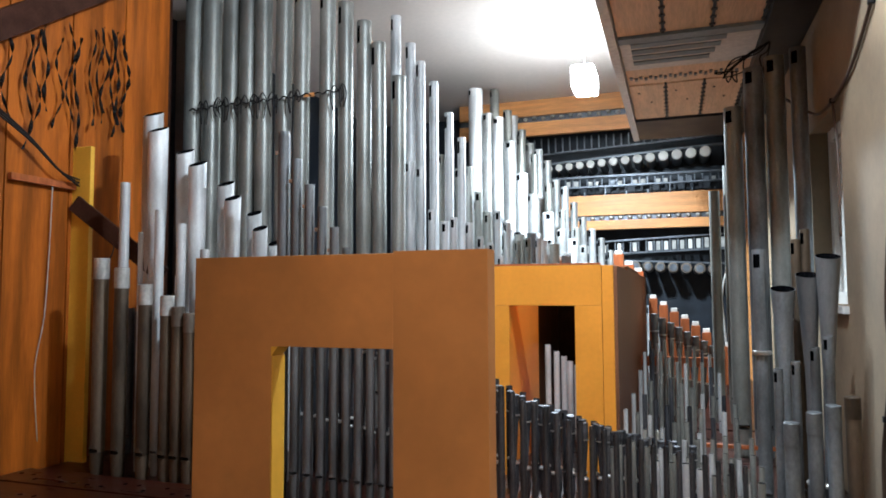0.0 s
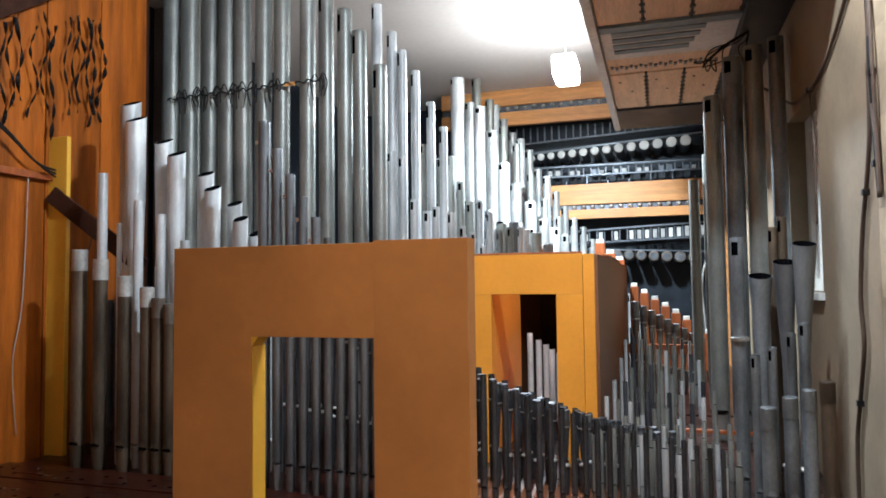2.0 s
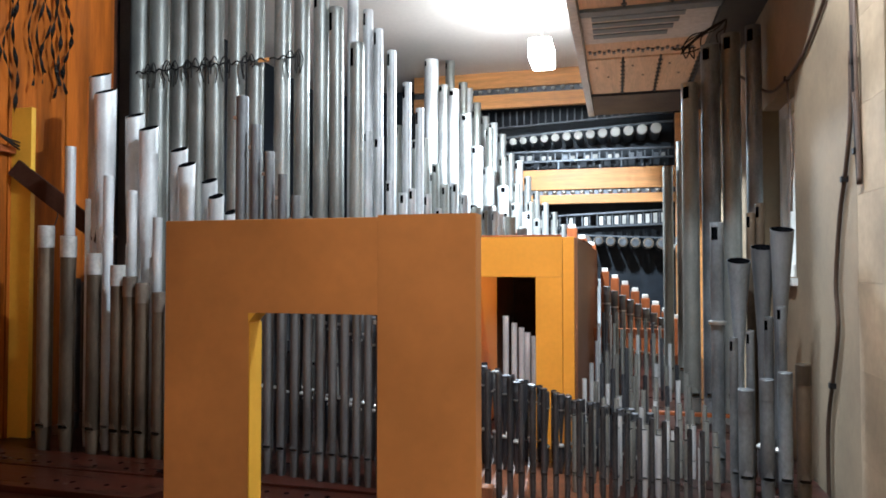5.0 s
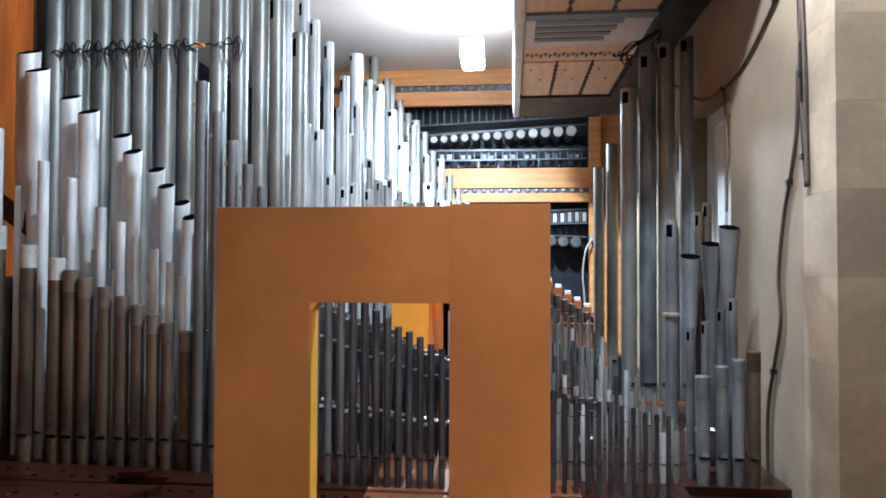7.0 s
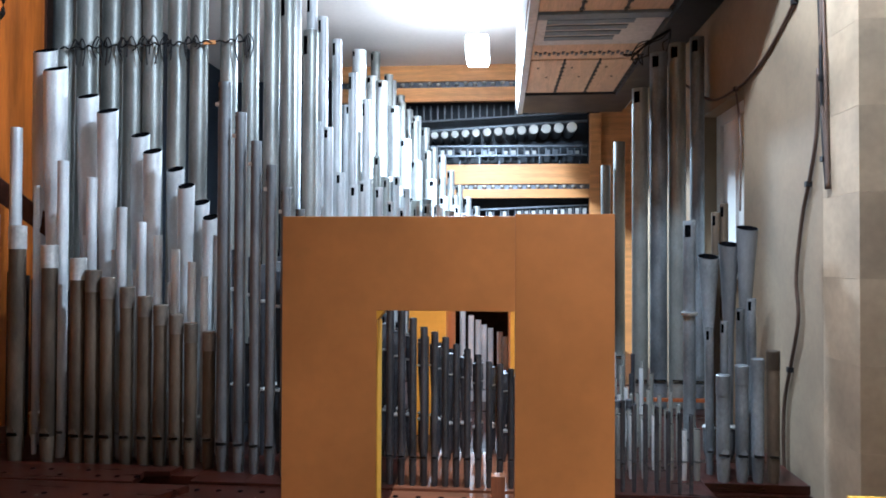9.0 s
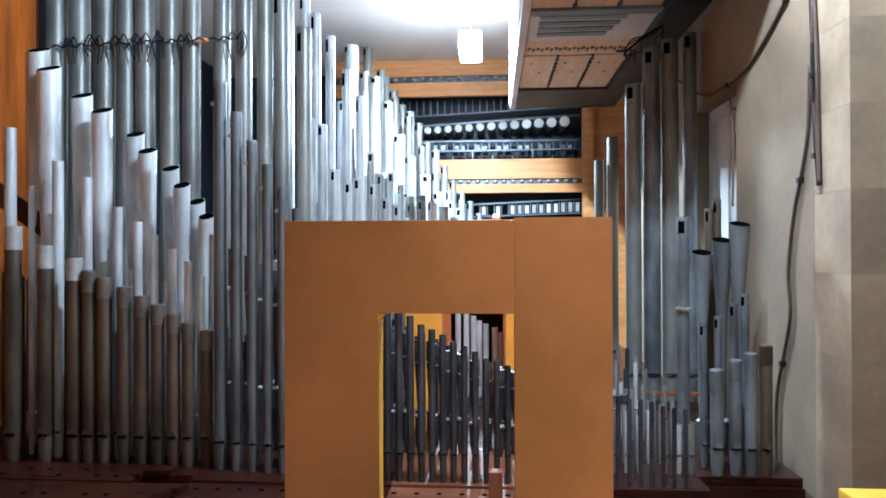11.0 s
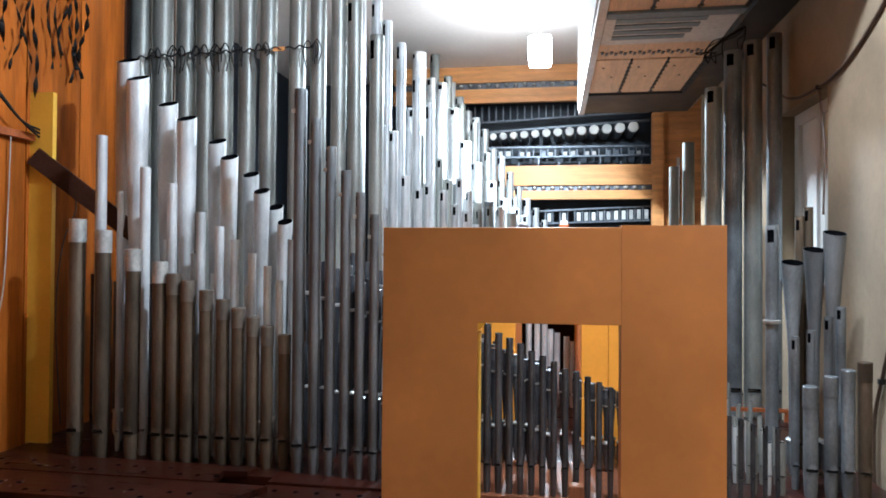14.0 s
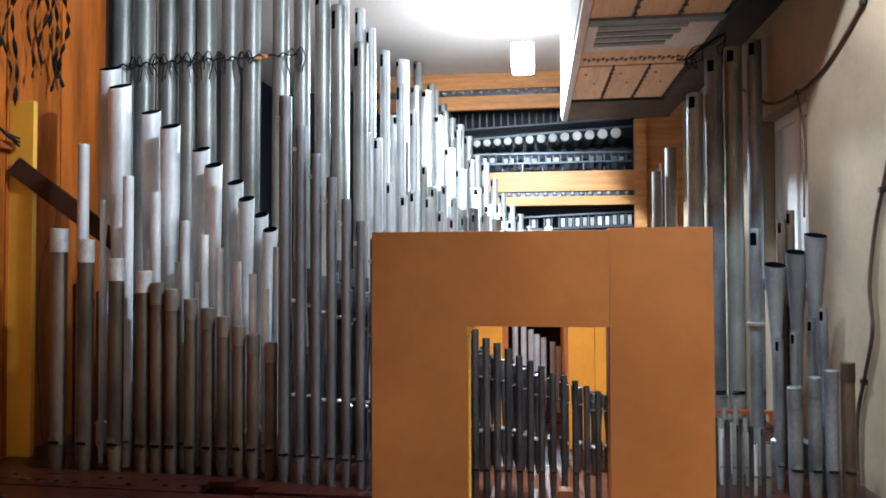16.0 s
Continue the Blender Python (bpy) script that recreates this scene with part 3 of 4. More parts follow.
# dark sheet added in place of the shade seen through the opening
part("inner_panel", slab(0.036, 0.699, 1.3, 1.33, 0, 1.1), DARKWOOD, cab, "dark sheet added for the shade inside the cabinet")
# unseen lid added to keep lamp light out of the cabinet
part("top_panel", slab(0, 0.733, 0.0, 1.42, 1.141, 1.16), CABWOOD, cab)
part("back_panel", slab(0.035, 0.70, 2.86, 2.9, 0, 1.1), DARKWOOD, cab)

# ---------------------------------------------------------------- pipes of the front chest
random.seed(3)
G = "front rank of stopped pipes"
tops = (1.629, 1.574, 1.48, 1.419, 1.361, 1.328, 1.283, 1.24, 1.2, 1.158, 1.116, 1.077)
xs = (-3.497, -3.354, -3.191, -3.046, -2.972, -2.897, -2.801, -2.715, -2.636, -2.56, -2.488, -2.4)
for x, z in zip(xs, tops):
    r = lerp(0.038, 0.029, (x + 3.5) / 1.1)
    # caps further right get a darker metal for the open pipes' shade
    pale = x < -3.0
    flue_pipe(x, 3.39, BASE, z, r, BROWNED, "browned metal stopped pipe with a pale cap" if pale else "browned metal stopped pipe, its cap darkened for shade", G, 0.13, stopped=True, cap_mat=CAPM if pale else DARKCAP)
G = "front rank of open pipes"
x, i = -2.32, 0
while x < -0.2:
    u = (x + 2.32) / 2.14
    z = 0.7 + 1.54 * math.exp(-1.25 * (x + 2.32) - 0.1 * (x + 2.32) ** 2)
    r = lerp(0.03, 0.009, u ** 0.5)
    root = flue_pipe(x, 3.36 - 0.12 * min(1, u * 2.5), BASE, z + random.uniform(-0.008, 0.008), r, DULL if u < 0.33 else LEAD,
              "slim grey metal open pipe with a tuning slot", G, 0.12, slot=2.2 * r, slot_turn=-0.9, seg=20 if u < 0.4 else 16)
    if u < 0.36:
        h = z - BASE
        part("tuning_tongue", slab(-r - 0.007, -r * 0.55, -r * 0.8, -r * 0.4, h - 0.118, h - 0.1, 0.002), BRIGHT, root, "small bright tuning tongue")
    x += lerp(0.081, 0.047, min(1, u * 2.3))
G = "second rank of slim pipes"
for i, (x, z) in enumerate(((-3.442, 2.064), (-3.195, 1.896), (-3.046, 1.813), (-2.889, 1.667), (-2.788, 1.595), (-2.705, 1.53), (-2.615, 1.462), (-2.534, 1.401), (-2.47, 1.33))):
    flue_pipe(x, 3.49, BASE, z, lerp(0.027, 0.018, i / 8), TIN, "slim pale metal pipe with a tuning slot", G, 0.12, slot=0.06, slot_turn=-1.0, seg=20)
for (x, z) in ((-3.36, 1.78), (-3.1, 1.53), (-2.95, 1.46), (-2.84, 1.36), (-2.66, 1.3)):
    flue_pipe(x, 3.53, BASE, z, 0.014, TIN, "thin pale metal pipe", G, 0.1, slot=0.04, slot_turn=-0.8, seg=14)
G = "rank of flared reed pipes"
for (x, z) in ((-3.467, 2.515), (-3.192, 2.269), (-2.916, 2.061), (-2.708, 1.881), (-2.579, 1.708)):
    reed_pipe(x, 3.7, BASE, z, lerp(0.058, 0.04, (x + 3.5) / 0.95), 0.02, TIN, "pale flared metal reed pipe cut aslant at its top", G, lean=(0, random.uniform(-1.2, 0.8)))
for (x, z) in ((-3.308, 2.388), (-3.025, 2.167), (-2.8, 1.959), (-2.621, 1.783), (-2.507, 1.625), (-2.442, 1.549)):
    reed_pipe(x, 3.6, BASE, z, lerp(0.058, 0.036, (x + 3.35) / 0.95), 0.02, TIN, "pale flared metal reed pipe cut aslant at its top", G, lean=(0, random.uniform(-1.0, 1.0)))
G = "rank of short dark reeds"
for i in range(30):
    u = i / 29
    x = lerp(-2.36, -0.42, u)
    capped_reed(x, 3.62 + 0.05 * (i % 2), BASE, 0.74 + 0.72 * (1 - u) ** 1.5, lerp(0.027, 0.016, u), LEAD, "dark metal reed pipe with a bright block", G)
for i in range(30):
    u = i / 29
    capped_reed(lerp(-2.2, -0.5, u), 3.745, BASE, 0.74 + 0.66 * (1 - u) ** 1.5, lerp(0.024, 0.016, u), DULL if i % 3 == 0 else LEAD, "dark metal reed pipe with a bright block", G)
G = "middle rank of dark pipes"
# two rows added to fill the gaps and stop light between the ranks
for i in range(22):
    for yy in (3.86, 4.02):
        flue_pipe(-3.75 + 0.07 * i + 0.3 * (yy - 3.8), yy, BASE, 1.34 - 0.02 * i, 0.026, LEAD, "dark metal pipe added to darken the gap between the ranks", G, 0.1, seg=12)
for i in range(26):
    u = i / 25
    flue_pipe(lerp(-2.2, -0.45, u), 3.84, BASE, 0.72 + 0.75 * (1 - u) ** 1.6, lerp(0.024, 0.011, u), LEAD, "slim dark metal pipe", G, 0.1, slot=0.03, seg=14)

# ---------------------------------------------------------------- tall pipes
G = "rank of tall pipes"
xs = (-4.24, -4.06, -3.875, -3.702, -3.54, -3.38, -3.22, -2.995, -2.825, -2.675, -2.537, -2.395)
zs = (4.03, 4.02, 4.0, 3.98, 3.95, 3.92, 3.88, 3.8, 3.66, 3.49, 3.31, 3.035)
for i, (x, z) in enumerate(zip(xs, zs)):
    flue_pipe(x, 5.03, BASE, z, lerp(0.077, 0.052, i / 11), ZINC, "tall grey zinc organ pipe tied back with cord", G, 0.25, slot=0.13, lean=random.uniform(-0.5, 0.3), seg=32)
for i, (x, z) in enumerate(((-2.733, 3.84), (-2.595, 3.58), (-2.503, 3.41), (-2.384, 3.22), (-2.25, 2.94), (-2.14, 2.72))):
    flue_pipe(x, 5.8, BASE, z, lerp(0.046, 0.034, i / 5), TIN, "tall pale metal organ pipe with a tuning slot", G, 0.22, slot=0.1, seg=28)

# ---------------------------------------------------------------- rear ranks
G = "bright descending rear rank"
for i in range(17):
    x = -2.47 + 0.112 * i
    z = 3.76 - 1.5 * (x + 2.47) + random.uniform(-0.05, 0.05)
    flue_pipe(x, 9.2, BASE, z, lerp(0.062, 0.03, i / 16), (TIN, SPOTTED, SPOTTED)[i % 3], "pale metal organ pipe with a tuning slot", G, 0.2, slot=0.075, seg=16)
for i in range(7):
    x = -2.62 + 0.17 * i
    flue_pipe(x, 8.8, BASE, 3.98 - 1.75 * (x + 2.62) + random.uniform(-0.06, 0.06), lerp(0.06, 0.04, i / 6), ZINC, "grey metal organ pipe", G, 0.2, slot=0.075, seg=16)
G = "bright second rear rank"
for i, (x, z, r) in enumerate(((-2.7, 3.87, 0.085), (-2.55, 3.56, 0.06), (-2.43, 3.5, 0.07), (-2.28, 3.2, 0.072), (-2.145, 2.81, 0.07), (-2.01, 2.56, 0.066), (-1.845, 2.34, 0.066), (-1.69, 2.14, 0.06), (-1.57, 2.03, 0.055), (-1.46, 1.95, 0.05))):
    flue_pipe(x, 8.2, BASE, z, r, SPOTTED if i % 2 else TIN, "broad pale metal organ pipe with a tuning slot", G, 0.2, slot=0.06, slot_turn=random.uniform(-0.6, 0.6), seg=18)
G = "pale middle rank"
for i, (x, z) in enumerate(((-2.44, 2.46), (-2.345, 2.413), (-2.25, 2.07), (-2.15, 1.975), (-2.08, 2.005), (-1.955, 1.958), (-1.87, 1.85), (-1.79, 1.8), (-1.71, 1.7))):
    flue_pipe(x, 5.38, BASE, z, lerp(0.038, 0.024, i / 8), TIN, "pale metal pipe with a tuning slot", G, 0.16, slot=0.06, slot_turn=random.uniform(-0.7, 0.5), seg=16)
for i in range(12):
    x = -2.5 + 0.09 * i
    flue_pipe(x, 6.3, BASE, 2.72 - 0.95 * (x + 2.5) + random.uniform(-0.18, 0.18), lerp(0.04, 0.024, i / 11), random.choice((TIN, TIN, ZINC)), "pale metal pipe with a tuning slot", G, 0.16, slot=0.06, slot_turn=random.uniform(-0.8, 0.8), seg=16)
for i in range(11):
    x = -2.45 + 0.1 * i
    z = 2.35 - 0.6 * (x + 2.45) + random.uniform(-0.12, 0.1)
    if i % 3 == 2:
        reed_pipe(x, 7.0, BASE, z, 0.05, 0.02, ZINC, "grey flared metal reed pipe", G, seg=16)
    else:
        flue_pipe(x, 7.0, BASE, z, 0.036, random.choice((TIN, ZINC)), "pale metal pipe with a tuning slot", G, 0.16, slot=0.06, slot_turn=random.uniform(-0.8, 0.8), seg=16)

G = "pale barrel reeds"
for i in range(10):
    u = i / 9
    capped_reed(lerp(-2.25, -1.3, u), 6.62, BASE, lerp(2.2, 1.72, u) + random.uniform(-0.06, 0.06), 0.045, (TIN, ZINC, DULL)[i % 3], "pale metal reed pipe with a barrel top", G)

# orange wooden pipes and thin pale pipes on the right
G = "row of wooden pipes"
for i in range(8):
    u = i / 7
    wood_pipe(lerp(-0.69, -0.01, u), 7.5, BASE, lerp(1.41, 0.95, u), 0.082, G)
G = "thin pale pipes"
for j, yy in enumerate((4.2, 4.55, 5.6, 6.2)):
    for i in range(10):
        u = i / 9
        flue_pipe(lerp(-0.70, -0.2, u) + 0.02 * (j % 2), yy, BASE, lerp(0.9, 0.78, u) + 0.05 * j + random.uniform(-0.03, 0.03), 0.012, random.choice((ZINC, ZINC, TIN, LEAD)), "thin grey metal pipe", G, 0.08, seg=12)
G = "small treble pipes"
for j, yy in enumerate((3.42, 3.56, 3.74, 3.95)):
    for i in range(11):
        u = i / 10
        flue_pipe(lerp(-0.74, -0.17, u) + 0.015 * (j % 2), yy, BASE, lerp(0.76, 0.66, u) + 0.02 * j + random.uniform(-0.03, 0.03), 0.011 if j else 0.015, random.choice((TIN, ZINC, ZINC)), "thin small metal treble pipe", G, 0.08, seg=12)
G = "pipes behind the opening"
for (x, z) in ((-1.3, 1.075), (-1.242, 1.03), (-1.193, 1.0), (-1.153, 0.968), (-1.108, 0.945), (-1.045, 0.92), (-1.006, 0.888)):
    flue_pipe(x, 5.02, BASE, z, 0.02, TIN, "slim pale metal pipe behind the opening", G, 0.08, seg=14)

# right-hand group of large pipes
G = "large pipes beside the wall"
for (x, z, r, bright) in ((-0.112, 2.565, 0.052, 0), (0.01, 2.8, 0.056, 1), (0.132, 2.86, 0.055, 0), (0.262, 2.9, 0.046, 1)):
    big = flue_pipe(x, 4.95, 0.3, z, r, GALV if bright else ZINC, "large galvanised organ pipe with a tuning slot beside the wall" if bright else "large dull zinc organ pipe beside the wall", G, 0.3, slot=0.075, slot_turn=-0.5, seg=32)
for (x, z, r) in ((-0.178, 2.193, 0.039), (-0.068, 2.385, 0.046)):
    flue_pipe(x, 6.0, BASE, z, r, ZINC, "dark grey organ pipe", G, 0.17, seg=24)
G = "flared pipes beside the wall"
reed_pipe(-0.03, 3.72, BASE, 1.436, 0.05, 0.016, GALV, "grey flared reed pipe", G, slant=0.3, funnel=True)
reed_pipe(0.073, 3.74, BASE, 1.497, 0.049, 0.018, DULL, "dark grey flared reed pipe", G, slant=0.3, funnel=True)
reed_pipe(0.115, 3.7, BASE, 1.575, 0.05, 0.018, DULL, "dark grey flared reed pipe leaning to the wall", G, slant=0.3, funnel=True, lean=(0, 1.6))
ringed = flue_pipe(-0.121, 3.72, BASE, 1.61, 0.029, GALV, "tall slim grey pipe with a bright ring", G, 0.1, slot=0.06)
part("ring", lathe([(0.03, 0.706), (0.04, 0.71), (0.04, 0.722), (0.03, 0.726)], 20), BRIGHT, ringed, "bright solder ring")
for (x, z) in ((0.045, 1.66), (0.085, 1.705)):
    flue_pipe(x, 3.85, BASE, z, 0.021, BROWNED, "slim browned metal pipe", G, 0.1, slot=0.05, seg=16)
for (x, z, r, m) in ((0.052, 1.198, 0.019, GALV), (0.102, 1.244, 0.02, GALV), (-0.085, 1.108, 0.018, GALV), (-0.02, 1.14, 0.017, GALV)):
    flue_pipe(x, 3.52, BASE, z, r, m, "slim grey metal pipe", G, 0.1, slot=0.04, seg=16)
for (x, z, r, m) in ((0.158, 1.02, 0.027, BROWNED), (0.024, 0.955, 0.027, GALV), (-0.056, 0.911, 0.029, GALV), (0.092, 0.985, 0.026, GALV)):
    flue_pipe(x, 3.42, BASE, z, r, m, "grey stopped metal pipe with a cap", G, 0.11, stopped=True, cap_mat=m, seg=20)

# red-brown rack board that holds the large pipes
board = thing("rack_board", 0.0, 4.86, 0.5, "thin red-brown rack board holding the large pipes", "board")
part("board", slab(-0.66, 0.32, -0.04, -0.005, 0.0, 0.022), PIPEWOOD, board)
for xx in (-0.64, 0.3):
    part("leg", slab(xx - 0.012, xx + 0.012, -0.035, -0.01, -0.06, 0.0), PIPEWOOD, board)

# orange wooden pipe tops and dark reeds between the ranks
G = "short wooden pipes"
for (x, y, z) in ((-1.5, 6.9, 1.78), (-1.38, 6.9, 1.68), (-1.02, 7.6, 1.86), (-0.92, 7.6, 1.75), (-0.83, 7.6, 1.68)):
    wood_pipe(x, y, BASE, z, 0.1, G)
G = "row of barrel reeds"
for i in range(9):
    u = i / 8
    capped_reed(lerp(-0.66, -0.12, u), 6.75, BASE, lerp(1.23, 0.92, u), 0.032, DULL, "grey metal reed pipe with a barrel top", G)
rail = thing("rack_rail", -0.45, 6.5, 0.44, "orange wooden rail before the reeds", "rail")
part("rail", slab(-0.32, 0.35, -0.02, 0.02, 0.36, 0.44), PIPEWOOD, rail)
for xx in (-0.3, 0.33):
    part("upright", slab(xx - 0.015, xx + 0.015, -0.015, 0.015, 0, 0.36), PIPEWOOD, rail)

# ---------------------------------------------------------------- far racks
FY = 9.6
rack = thing("timber_rack", 0.06, FY, -0.2, "orange timber rack with beams, hooks and steel rails", "rack")
part("post", slab(0.1, 0.25, 0, 0.12, 0.2, 3.59), PINE, rack)
part("upper_beam", slab(-2.5, 0.1, 0, 0.08, 2.64, 2.91), PINE, rack)
part("lower_beam", slab(-2.5, 0.1, 0, 0.08, 2.45, 2.57), PINE, rack)
part("hook_rail", slab(-2.5, 0.1, 0.045, 0.07, 2.571, 2.639), STEEL, rack)
part("header", slab(-3.4, 0.1, 0, 0.08, 3.78, 3.97), PINE, rack)
part("header", slab(-3.4, 0.1, 0.0, 0.08, 4.06, 4.279), PINE, rack)
part("hook_rail", slab(-3.4, 0.1, 0.045, 0.07, 3.971, 4.059), STEEL, rack)
part("side_board", slab(0.252, 0.82, 0.09, 0.12, 0.2, 3.9), PINE, rack, "wide orange pine board")
part("white_strip", slab(0.42, 0.46, 0.06, 0.088, 2.2, 3.0), WHITE, rack, "white painted strip")
cup = lathe([(0.012, -0.02), (0.032, 0.0), (0.032, 0.02), (0.01, 0.03)], 10)
cup.materials.append(CAPM)
for i in range(21):
    o = part("hook", cup, CAPM, rack)
    o.matrix_basis = pose(-2.4 + 0.12 * i, 0.02, 2.6)
for i in range(26):
    o = part("hook", cup, CAPM, rack)
    o.matrix_basis = pose(-3.2 + 0.125 * i, 0.02, 4.01 + 0.015 * (i % 2))
for i in range(9):
    part("bolt", slab(-2.2 + 0.27 * i, -2.188 + 0.27 * i, -0.02, 0.0, 2.9, 2.95 if i % 3 else 3.02, 0), STEEL, rack)


def slope(x, a, b):
    return a + (b - a) * (x + 2.2) / 2.3


def sloping_rail(name, za, zb, thick, depth, mat):
    bm = box(bmesh.new(), -2.6, 0.1, depth, depth + 0.05, 0, thick)
    for v in bm.verts:
        v.co.z += slope(v.co.x, za, zb)
    part(name, bm, mat, rack)


sloping_rail("steel_rail", 3.56, 3.66, 0.022, 0.3, STEEL)
sloping_rail("steel_rail", 3.40, 3.53, 0.028, 0.25, STEEL)
sloping_rail("steel_rail", 3.20, 3.19, 0.024, 0.3, STEEL)
sloping_rail("steel_rail", 3.06, 3.07, 0.02, 0.3, STEEL)
sloping_rail("steel_rail", 2.26, 2.36, 0.022, 0.2, STEEL)
sloping_rail("steel_rail", 2.10, 2.17, 0.022, 0.2, STEEL)
sloping_rail("steel_rail", 2.08, 1.98, 0.02, 0.3, STEEL)
for i in range(26):
    x = -2.5 + 0.1 * i
    part("rack_slat", slab(x, x + 0.018, 0.34, 0.36, slope(x, 3.57, 3.67), 3.8, 0), STEEL, rack)
    part("rack_slat", slab(x + 0.03, x + 0.045, 0.36, 0.38, 3.07, slope(x, 3.2, 3.19), 0), STEEL, rack)
    part("rack_slat", slab(x, x + 0.016, 0.24, 0.26, slope(x, 2.11, 2.18), slope(x, 2.27, 2.37), 0), STEEL, rack)
    if i % 2 == 0 or i > 16:
        part("label_block", slab(x + 0.035, x + 0.085, 0.25, 0.27, slope(x, 2.135, 2.205), slope(x, 2.22, 2.32) + random.uniform(0, 0.02), 0.002), random.choice((CAPM, WHITE, CAPM)), rack)
    if i % 3 != 1:
        part("label_block", slab(x + 0.05, x + 0.05 + random.uniform(0.03, 0.07), 0.38, 0.4, 3.1, 3.14 + random.uniform(0, 0.03), 0.002), random.choice((CAPM, WHITE, STEEL)), rack)
# sheet added in place of the unlit depth behind the rack
part("backing", slab(-3.4, 0.1, 0.66, 0.69, 0.2, 4.279), NAVY, rack, "dark blue-grey sheet standing for the dark void behind the rack")
G = "horizontal pipes in the rack"


def lying_pipe(x, z, r, cap):
    root = thing("horizontal_pipe", x + 0.06, FY + 0.12, z - 0.2, "horizontal dark metal pipe with a pale round cap", "organ pipe", G)
    me = lathe([(r, 0), (r, 0.545)], 18)
    me.transform(Matrix.Rotation(-math.pi / 2, 4, "X"))
    part("body", me, STEEL, root)
    me = lathe([(r * 0.8, -0.012), (r * 0.95, -0.01), (r * 1.04, 0.0), (r * 1.04, 0.03)], 18)
    me.transform(Matrix.Rotation(-math.pi / 2, 4, "X"))
    part("cap", me, cap, root, "pale round cap")
    if cap is not WHITE:
        me = lathe([(r * 0.62, -0.016), (r * 0.66, -0.018), (r * 0.7, -0.012)], 18)
        me.transform(Matrix.Rotation(-math.pi / 2, 4, "X"))
        part("cap_ring", me, STEEL, root)


x, r = -2.15, 0.046
while x < 0.05:
    lying_pipe(x, slope(x, 3.325, 3.44), r, WHITE)
    x += 2 * r + 0.045
    r *= 1.03
x, r = -1.6, 0.055
while x < 0.03:
    lying_pipe(x, slope(x, 2.03, 1.9), r, DARKCAP)
    x += 2 * r + 0.03
    r *= 1.025

# ---------------------------------------------------------------- left side: post, brace, wires and hanging ribbons
post = thing("ochre_post", -3.88, 3.6, 0.0, "bright ochre-painted upright board before the wooden wall", "post")
part("board", slab(-0.068, 0.078, -0.015, 0.015, 0.0, 2.325), OCHRE, post)
part("screw", lathe([(0.006, 0), (0.006, 0.003)], 8), STEEL, post).matrix_basis = pose(-0.02, -0.015, 2.1, 90, 0, 0)
arm = thing("wall_bracket", -3.9, 3.4, 2.08, "narrow orange wooden rail from wall to post", "bracket")
part("rail", slab(-0.03, 0.0, -0.25, 0.18, -0.02, 0.02), PIPEWOOD, arm)
brace = thing("diagonal_brace", -3.865, 3.568, 2.02, "dark stained diagonal wooden brace behind the pipes", "brace")
bm = box(bmesh.new(), 0.0, 0.72, -0.01, 0.015, -0.1, 0.0, 0.002)
o = part("board", bm, DARKWOOD, brace)
o.matrix_basis = pose(0, 0, 0, 0, 38, 14)
header = thing("ceiling_beam", -3.9, 3.0, 2.9, "dark wooden beam along the top of the partition", "beam")
bm = box(bmesh.new(), -0.04, 0.03, -2.2, 1.3, 0.0, 0.18)
for v in bm.verts:
    v.co.z += 0.73 * (v.co.y - 0.09) - 0.075
part("beam", bm, DARKWOOD, header)
random.seed(11)


def ribbon(y, z, length, w, curl):
    """A twisted dark ribbon that hangs down."""
    n = 34
    bm = bmesh.new()
    rows = []
    ph = random.uniform(0, 6)
    for i in range(n):
        u = i / (n - 1)
        a = ph + curl * u * 6.28
        cx = 0.02 * math.sin(u * 7 + ph) * u
        cy = 0.022 * math.sin(u * 9 + ph * 2)
        ww = w * (0.5 + 0.5 * abs(math.sin(a * 0.5)) + 0.2)
        rows.append((bm.verts.new((cx + ww * math.sin(a) * 0.5, cy + ww * math.cos(a) * 0.5, -u * length)),
                     bm.verts.new((cx - ww * math.sin(a) * 0.5, cy - ww * math.cos(a) * 0.5, -u * length))))
    for p, q in zip(rows, rows[1:]):
        bm.faces.new((p[0], p[1], q[1], q[0]))
    bmesh.ops.solidify(bm, geom=bm.faces[:], thickness=0.002)
    root = thing("hanging_ribbon", -3.885, y, z, "twisted black ribbon hanging before the wooden wall", "ribbon", "hanging ribbons")
    part("strip", bm, RUBBER, root)


for y, zlow, L in ((3.09, 2.4, 0.55), (3.22, 2.24, 0.66), (3.27, 2.35, 0.6), (3.33, 2.48, 0.5), (3.42, 2.4, 0.55), (3.5, 2.46, 0.6), (3.55, 2.28, 0.72),
                   (3.66, 2.47, 0.62), (3.72, 2.5, 0.62), (3.76, 2.58, 0.55), (3.82, 2.44, 0.7), (3.86, 2.52, 0.62), (3.93, 2.49, 0.68), (3.02, 2.2, 0.8), (2.94, 2.45, 0.5), (2.86, 2.3, 0.6)):
    ribbon(y, zlow + L, L, random.uniform(0.014, 0.024), random.uniform(1.5, 3.5))

wires = thing("wire_bundle", 0, 0, 0, "black wires sagging along the wooden wall", "wires")
for k in range(3):
    d = 0.02 * k
    cord("wire", [(-3.88, 2.4, 2.75 + d), (-3.87, 2.9, 2.46 + d), (-3.86, 3.2, 2.3 + d * 0.5), (-3.86, 3.42, 2.15), (-3.87, 3.57, 2.12 - d)], 0.006, RUBBER, wires)
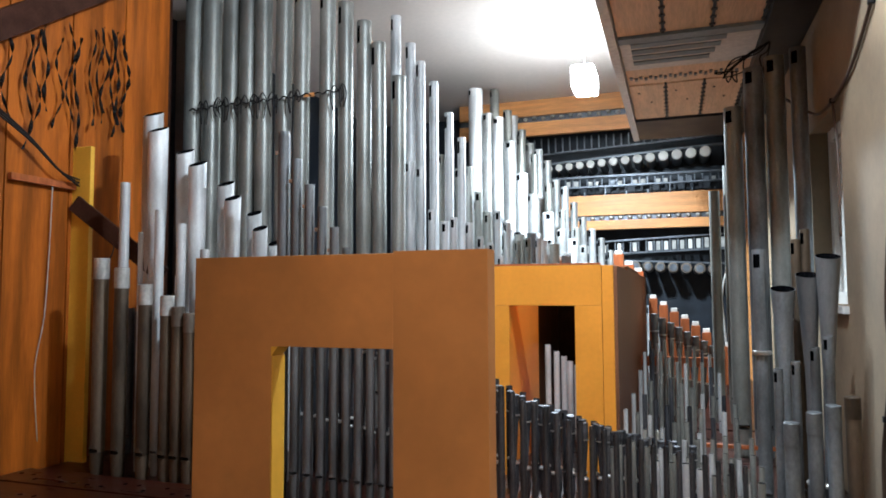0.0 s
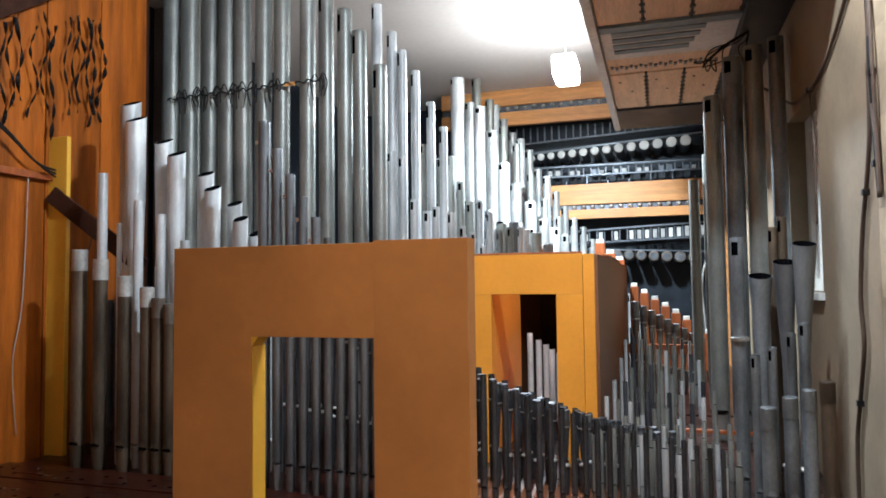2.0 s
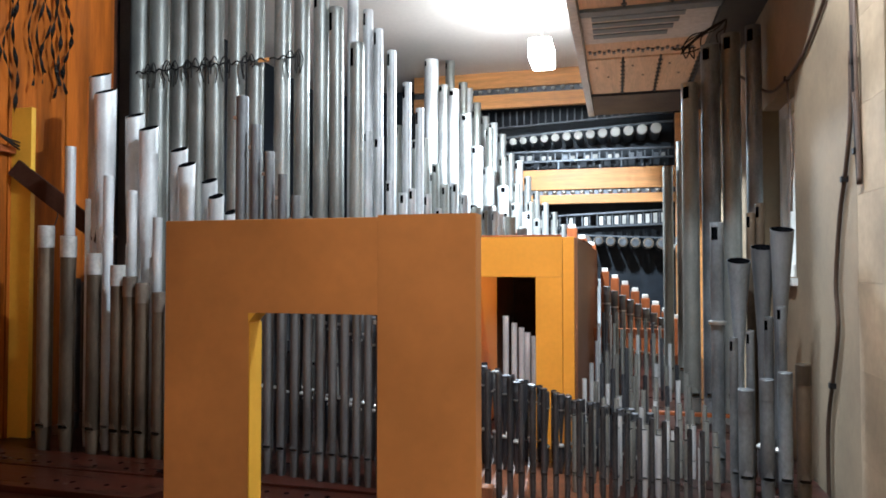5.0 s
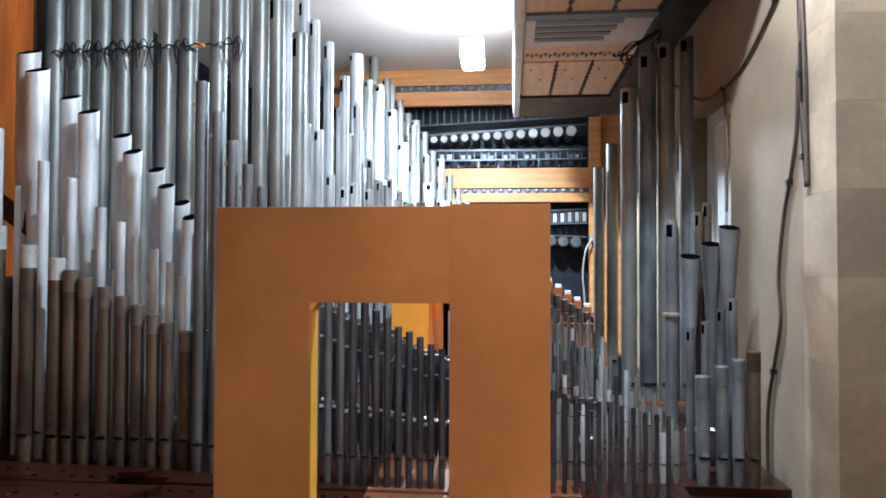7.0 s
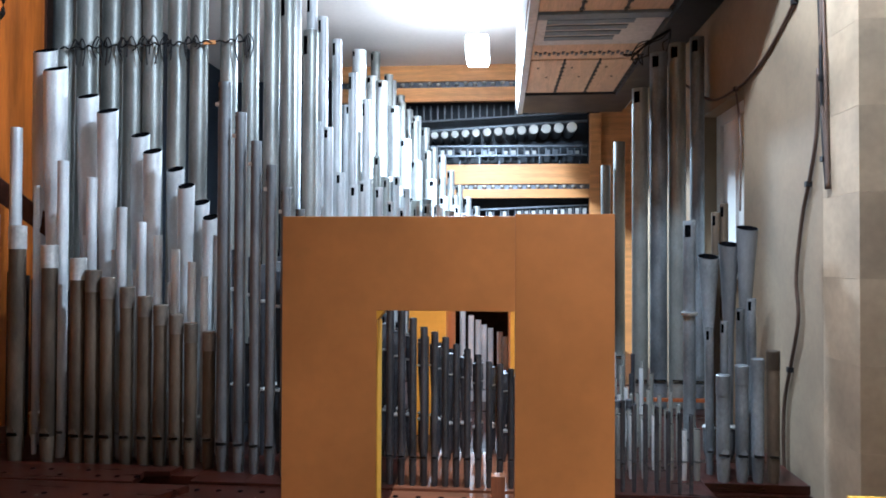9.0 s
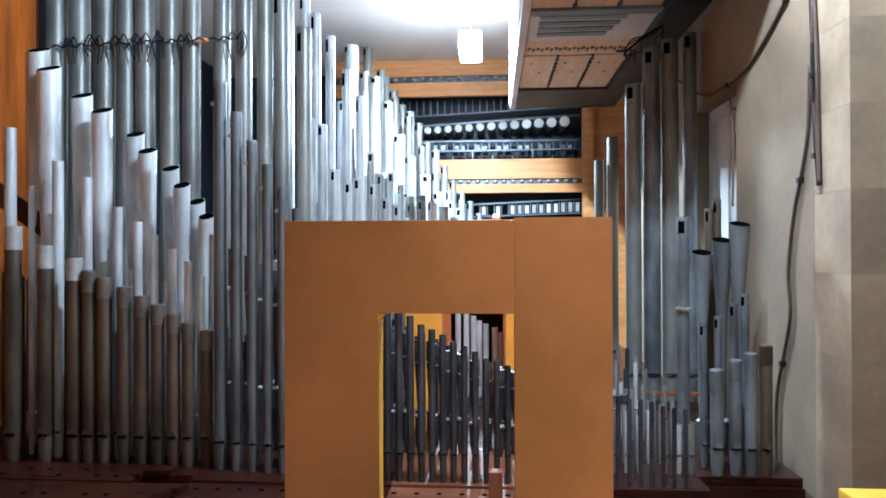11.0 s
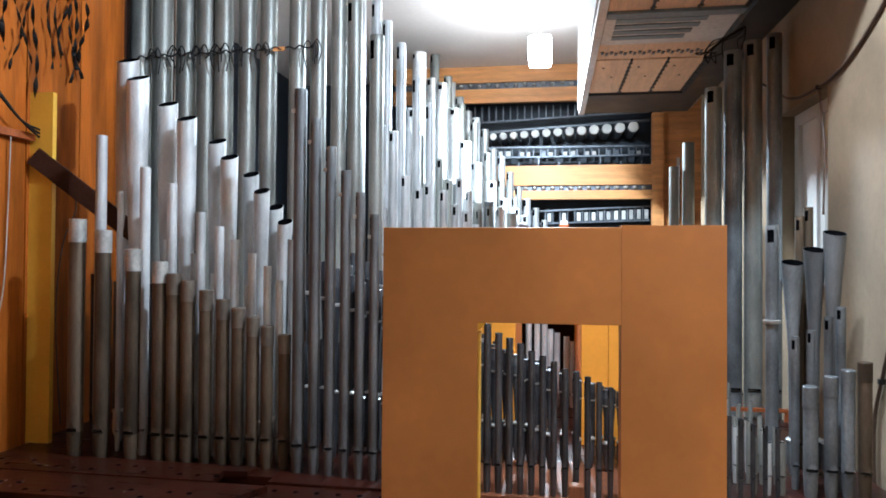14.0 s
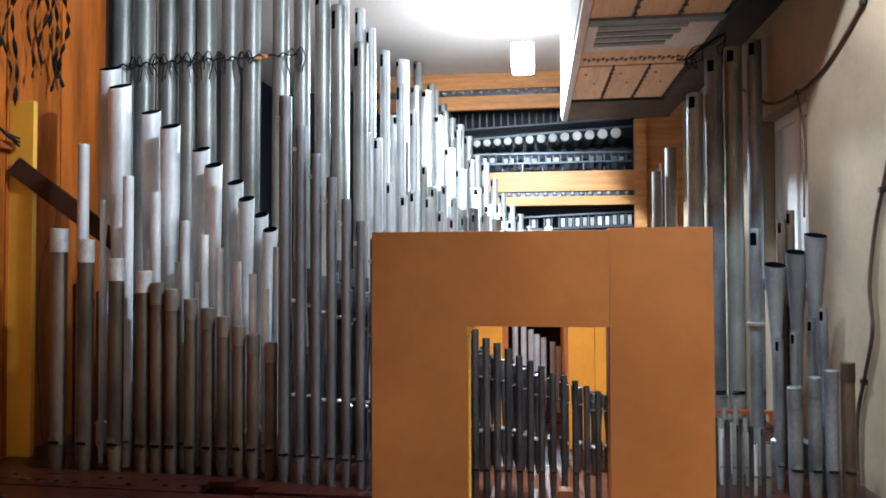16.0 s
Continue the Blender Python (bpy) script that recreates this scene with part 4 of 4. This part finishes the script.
cord("wire", [(-3.84, 3.63, 1.95), (-3.82, 3.8, 1.75), (-3.84, 3.72, 1.5), (-3.86, 3.7, 1.1), (-3.86, 3.75, 0.5)], 0.004, BROWNCABLE, wires)
cord("wire", [(-3.91, 3.42, 2.08), (-3.92, 3.42, 1.7), (-3.92, 3.4, 1.3), (-3.92, 3.35, 1.0), (-3.92, 3.38, 0.6)], 0.003, CAPM, wires)

# cord that ties the tall pipes back
tie = thing("tying_cord", 0, 0, 0, "black cord knotted round the tall pipes", "cord")
pts = []
for i in range(40):
    x = lerp(-4.2, -2.83, i / 39)
    pts.append((x, 4.948 - 0.01 * math.sin((x + 4.06) / 0.17 * math.pi) ** 2, 2.93 + 0.012 * math.sin(i * 2.3) + 0.02 * (x + 4)))
cord("cord", pts, 0.006, RUBBER, tie, 3)
for x in (-4.06, -3.875, -3.7, -3.54, -3.38, -3.22, -2.84):
    for k in range(random.choice((4, 5, 6))):
        s = random.uniform(-1, 1)
        cord("loose_end", [(x, 4.94, 2.94), (x + 0.04 * s, 4.93, 2.96 + 0.04 * abs(s)), (x + 0.08 * s, 4.925, 2.92), (x + 0.05 * s, 4.93, 2.86 + random.uniform(-0.07, 0.06))], 0.0045, RUBBER, tie, 4)
part("tag", slab(-3.14, -3.05, 4.94, 4.955, 2.93, 2.96), PINE, tie, "small orange wooden tag")

# ---------------------------------------------------------------- right side: cables on the wall
CX = WX - 0.012
cab1 = thing("wall_cables", 0, 0, 0, "dark cables looped down the cream wall", "cables")
cord("cable", [(CX, 3.1, 2.95), (CX, 3.4, 2.79), (CX, 3.603, 2.629), (CX, 3.95, 2.48), (CX, 4.2, 2.43), (CX, 4.4, 2.42), (CX, 4.85, 2.46), (CX - 0.1, 5.05, 2.6), (CX - 0.2, 5.15, 2.7)], 0.009, BROWNCABLE, cab1)
cord("cable", [(CX, 4.4, 2.42), (CX, 4.36, 2.3), (CX, 4.32, 2.1), (CX, 4.32, 1.9), (CX, 4.33, 1.7)], 0.006, BROWNCABLE, cab1)
for k in range(3):
    d = 0.018 * k
    cord("cable", [(CX, 3.38 - d, 3.0), (CX, 3.35 - d, 2.53), (CX - 0.006, 3.32 - d + 0.03 * (k % 2), 2.2), (CX, 3.32 - d, 1.95), (CX, 3.29 - 0.5 * d, 1.72)], 0.0075, BROWNCABLE if k else RUBBER, cab1)
cord("cable", [(CX, 3.36, 2.25), (CX, 3.38, 1.98), (CX, 3.45, 1.78), (CX, 3.527, 1.61), (CX, 3.59, 1.347), (CX, 3.57, 1.15), (CX, 3.65, 0.93), (CX, 3.727, 0.735), (CX, 3.74, 0.5), (CX, 3.72, 0.3)], 0.009, BROWNCABLE, cab1)
for (y, z) in ((3.32, 2.2), (3.31, 1.85), (3.46, 1.76), (3.66, 0.9), (3.6, 2.63), (4.4, 2.42)):
    part("clip", slab(CX - 0.014, WX, y - 0.012, y + 0.012, z - 0.012, z + 0.012, 0.002), RUBBER, cab1)
tangle = thing("wire_tangle", 0, 0, 0, "tangle of dark wires above the large pipes", "wires")
for k in range(8):
    a = random.uniform(-0.18, 0.1)
    cord("wire", [(0.14, 5.15, 3.03), (0.08 + 0.5 * a, 5.1, 2.95), (a, 5.08, 2.86 + random.uniform(-0.03, 0.05)), (a + random.uniform(-0.06, 0.06), 5.06, 2.8 + random.uniform(-0.05, 0.04)), (a + random.uniform(0, 0.12), 5.1, 2.84)], 0.004, RUBBER, tangle)
yp = thing("ochre_stub", 0.28, 2.7, 0.0, "ochre-painted wooden post end at the wall", "post")
part("post", slab(-0.14, 0.3, -0.05, 0.05, 0, 0.615, 0.01), OCHRE, yp)
hang = thing("hanging_cable", 0, 0, 0, "thin pale cable hanging from the rack post", "cable")
cord("cable", [(0.19, 9.53, 1.75), (0.1, 9.5, 1.6), (0.06, 9.5, 1.3), (0.08, 9.5, 1.0), (0.1, 9.5, 0.6)], 0.012, CAPM, hang)
part("insulator", lathe([(0.02, 1.7), (0.045, 1.72), (0.045, 1.78), (0.02, 1.8)], 12), CAPM, hang).matrix_basis = pose(0.19, 9.56, 0)
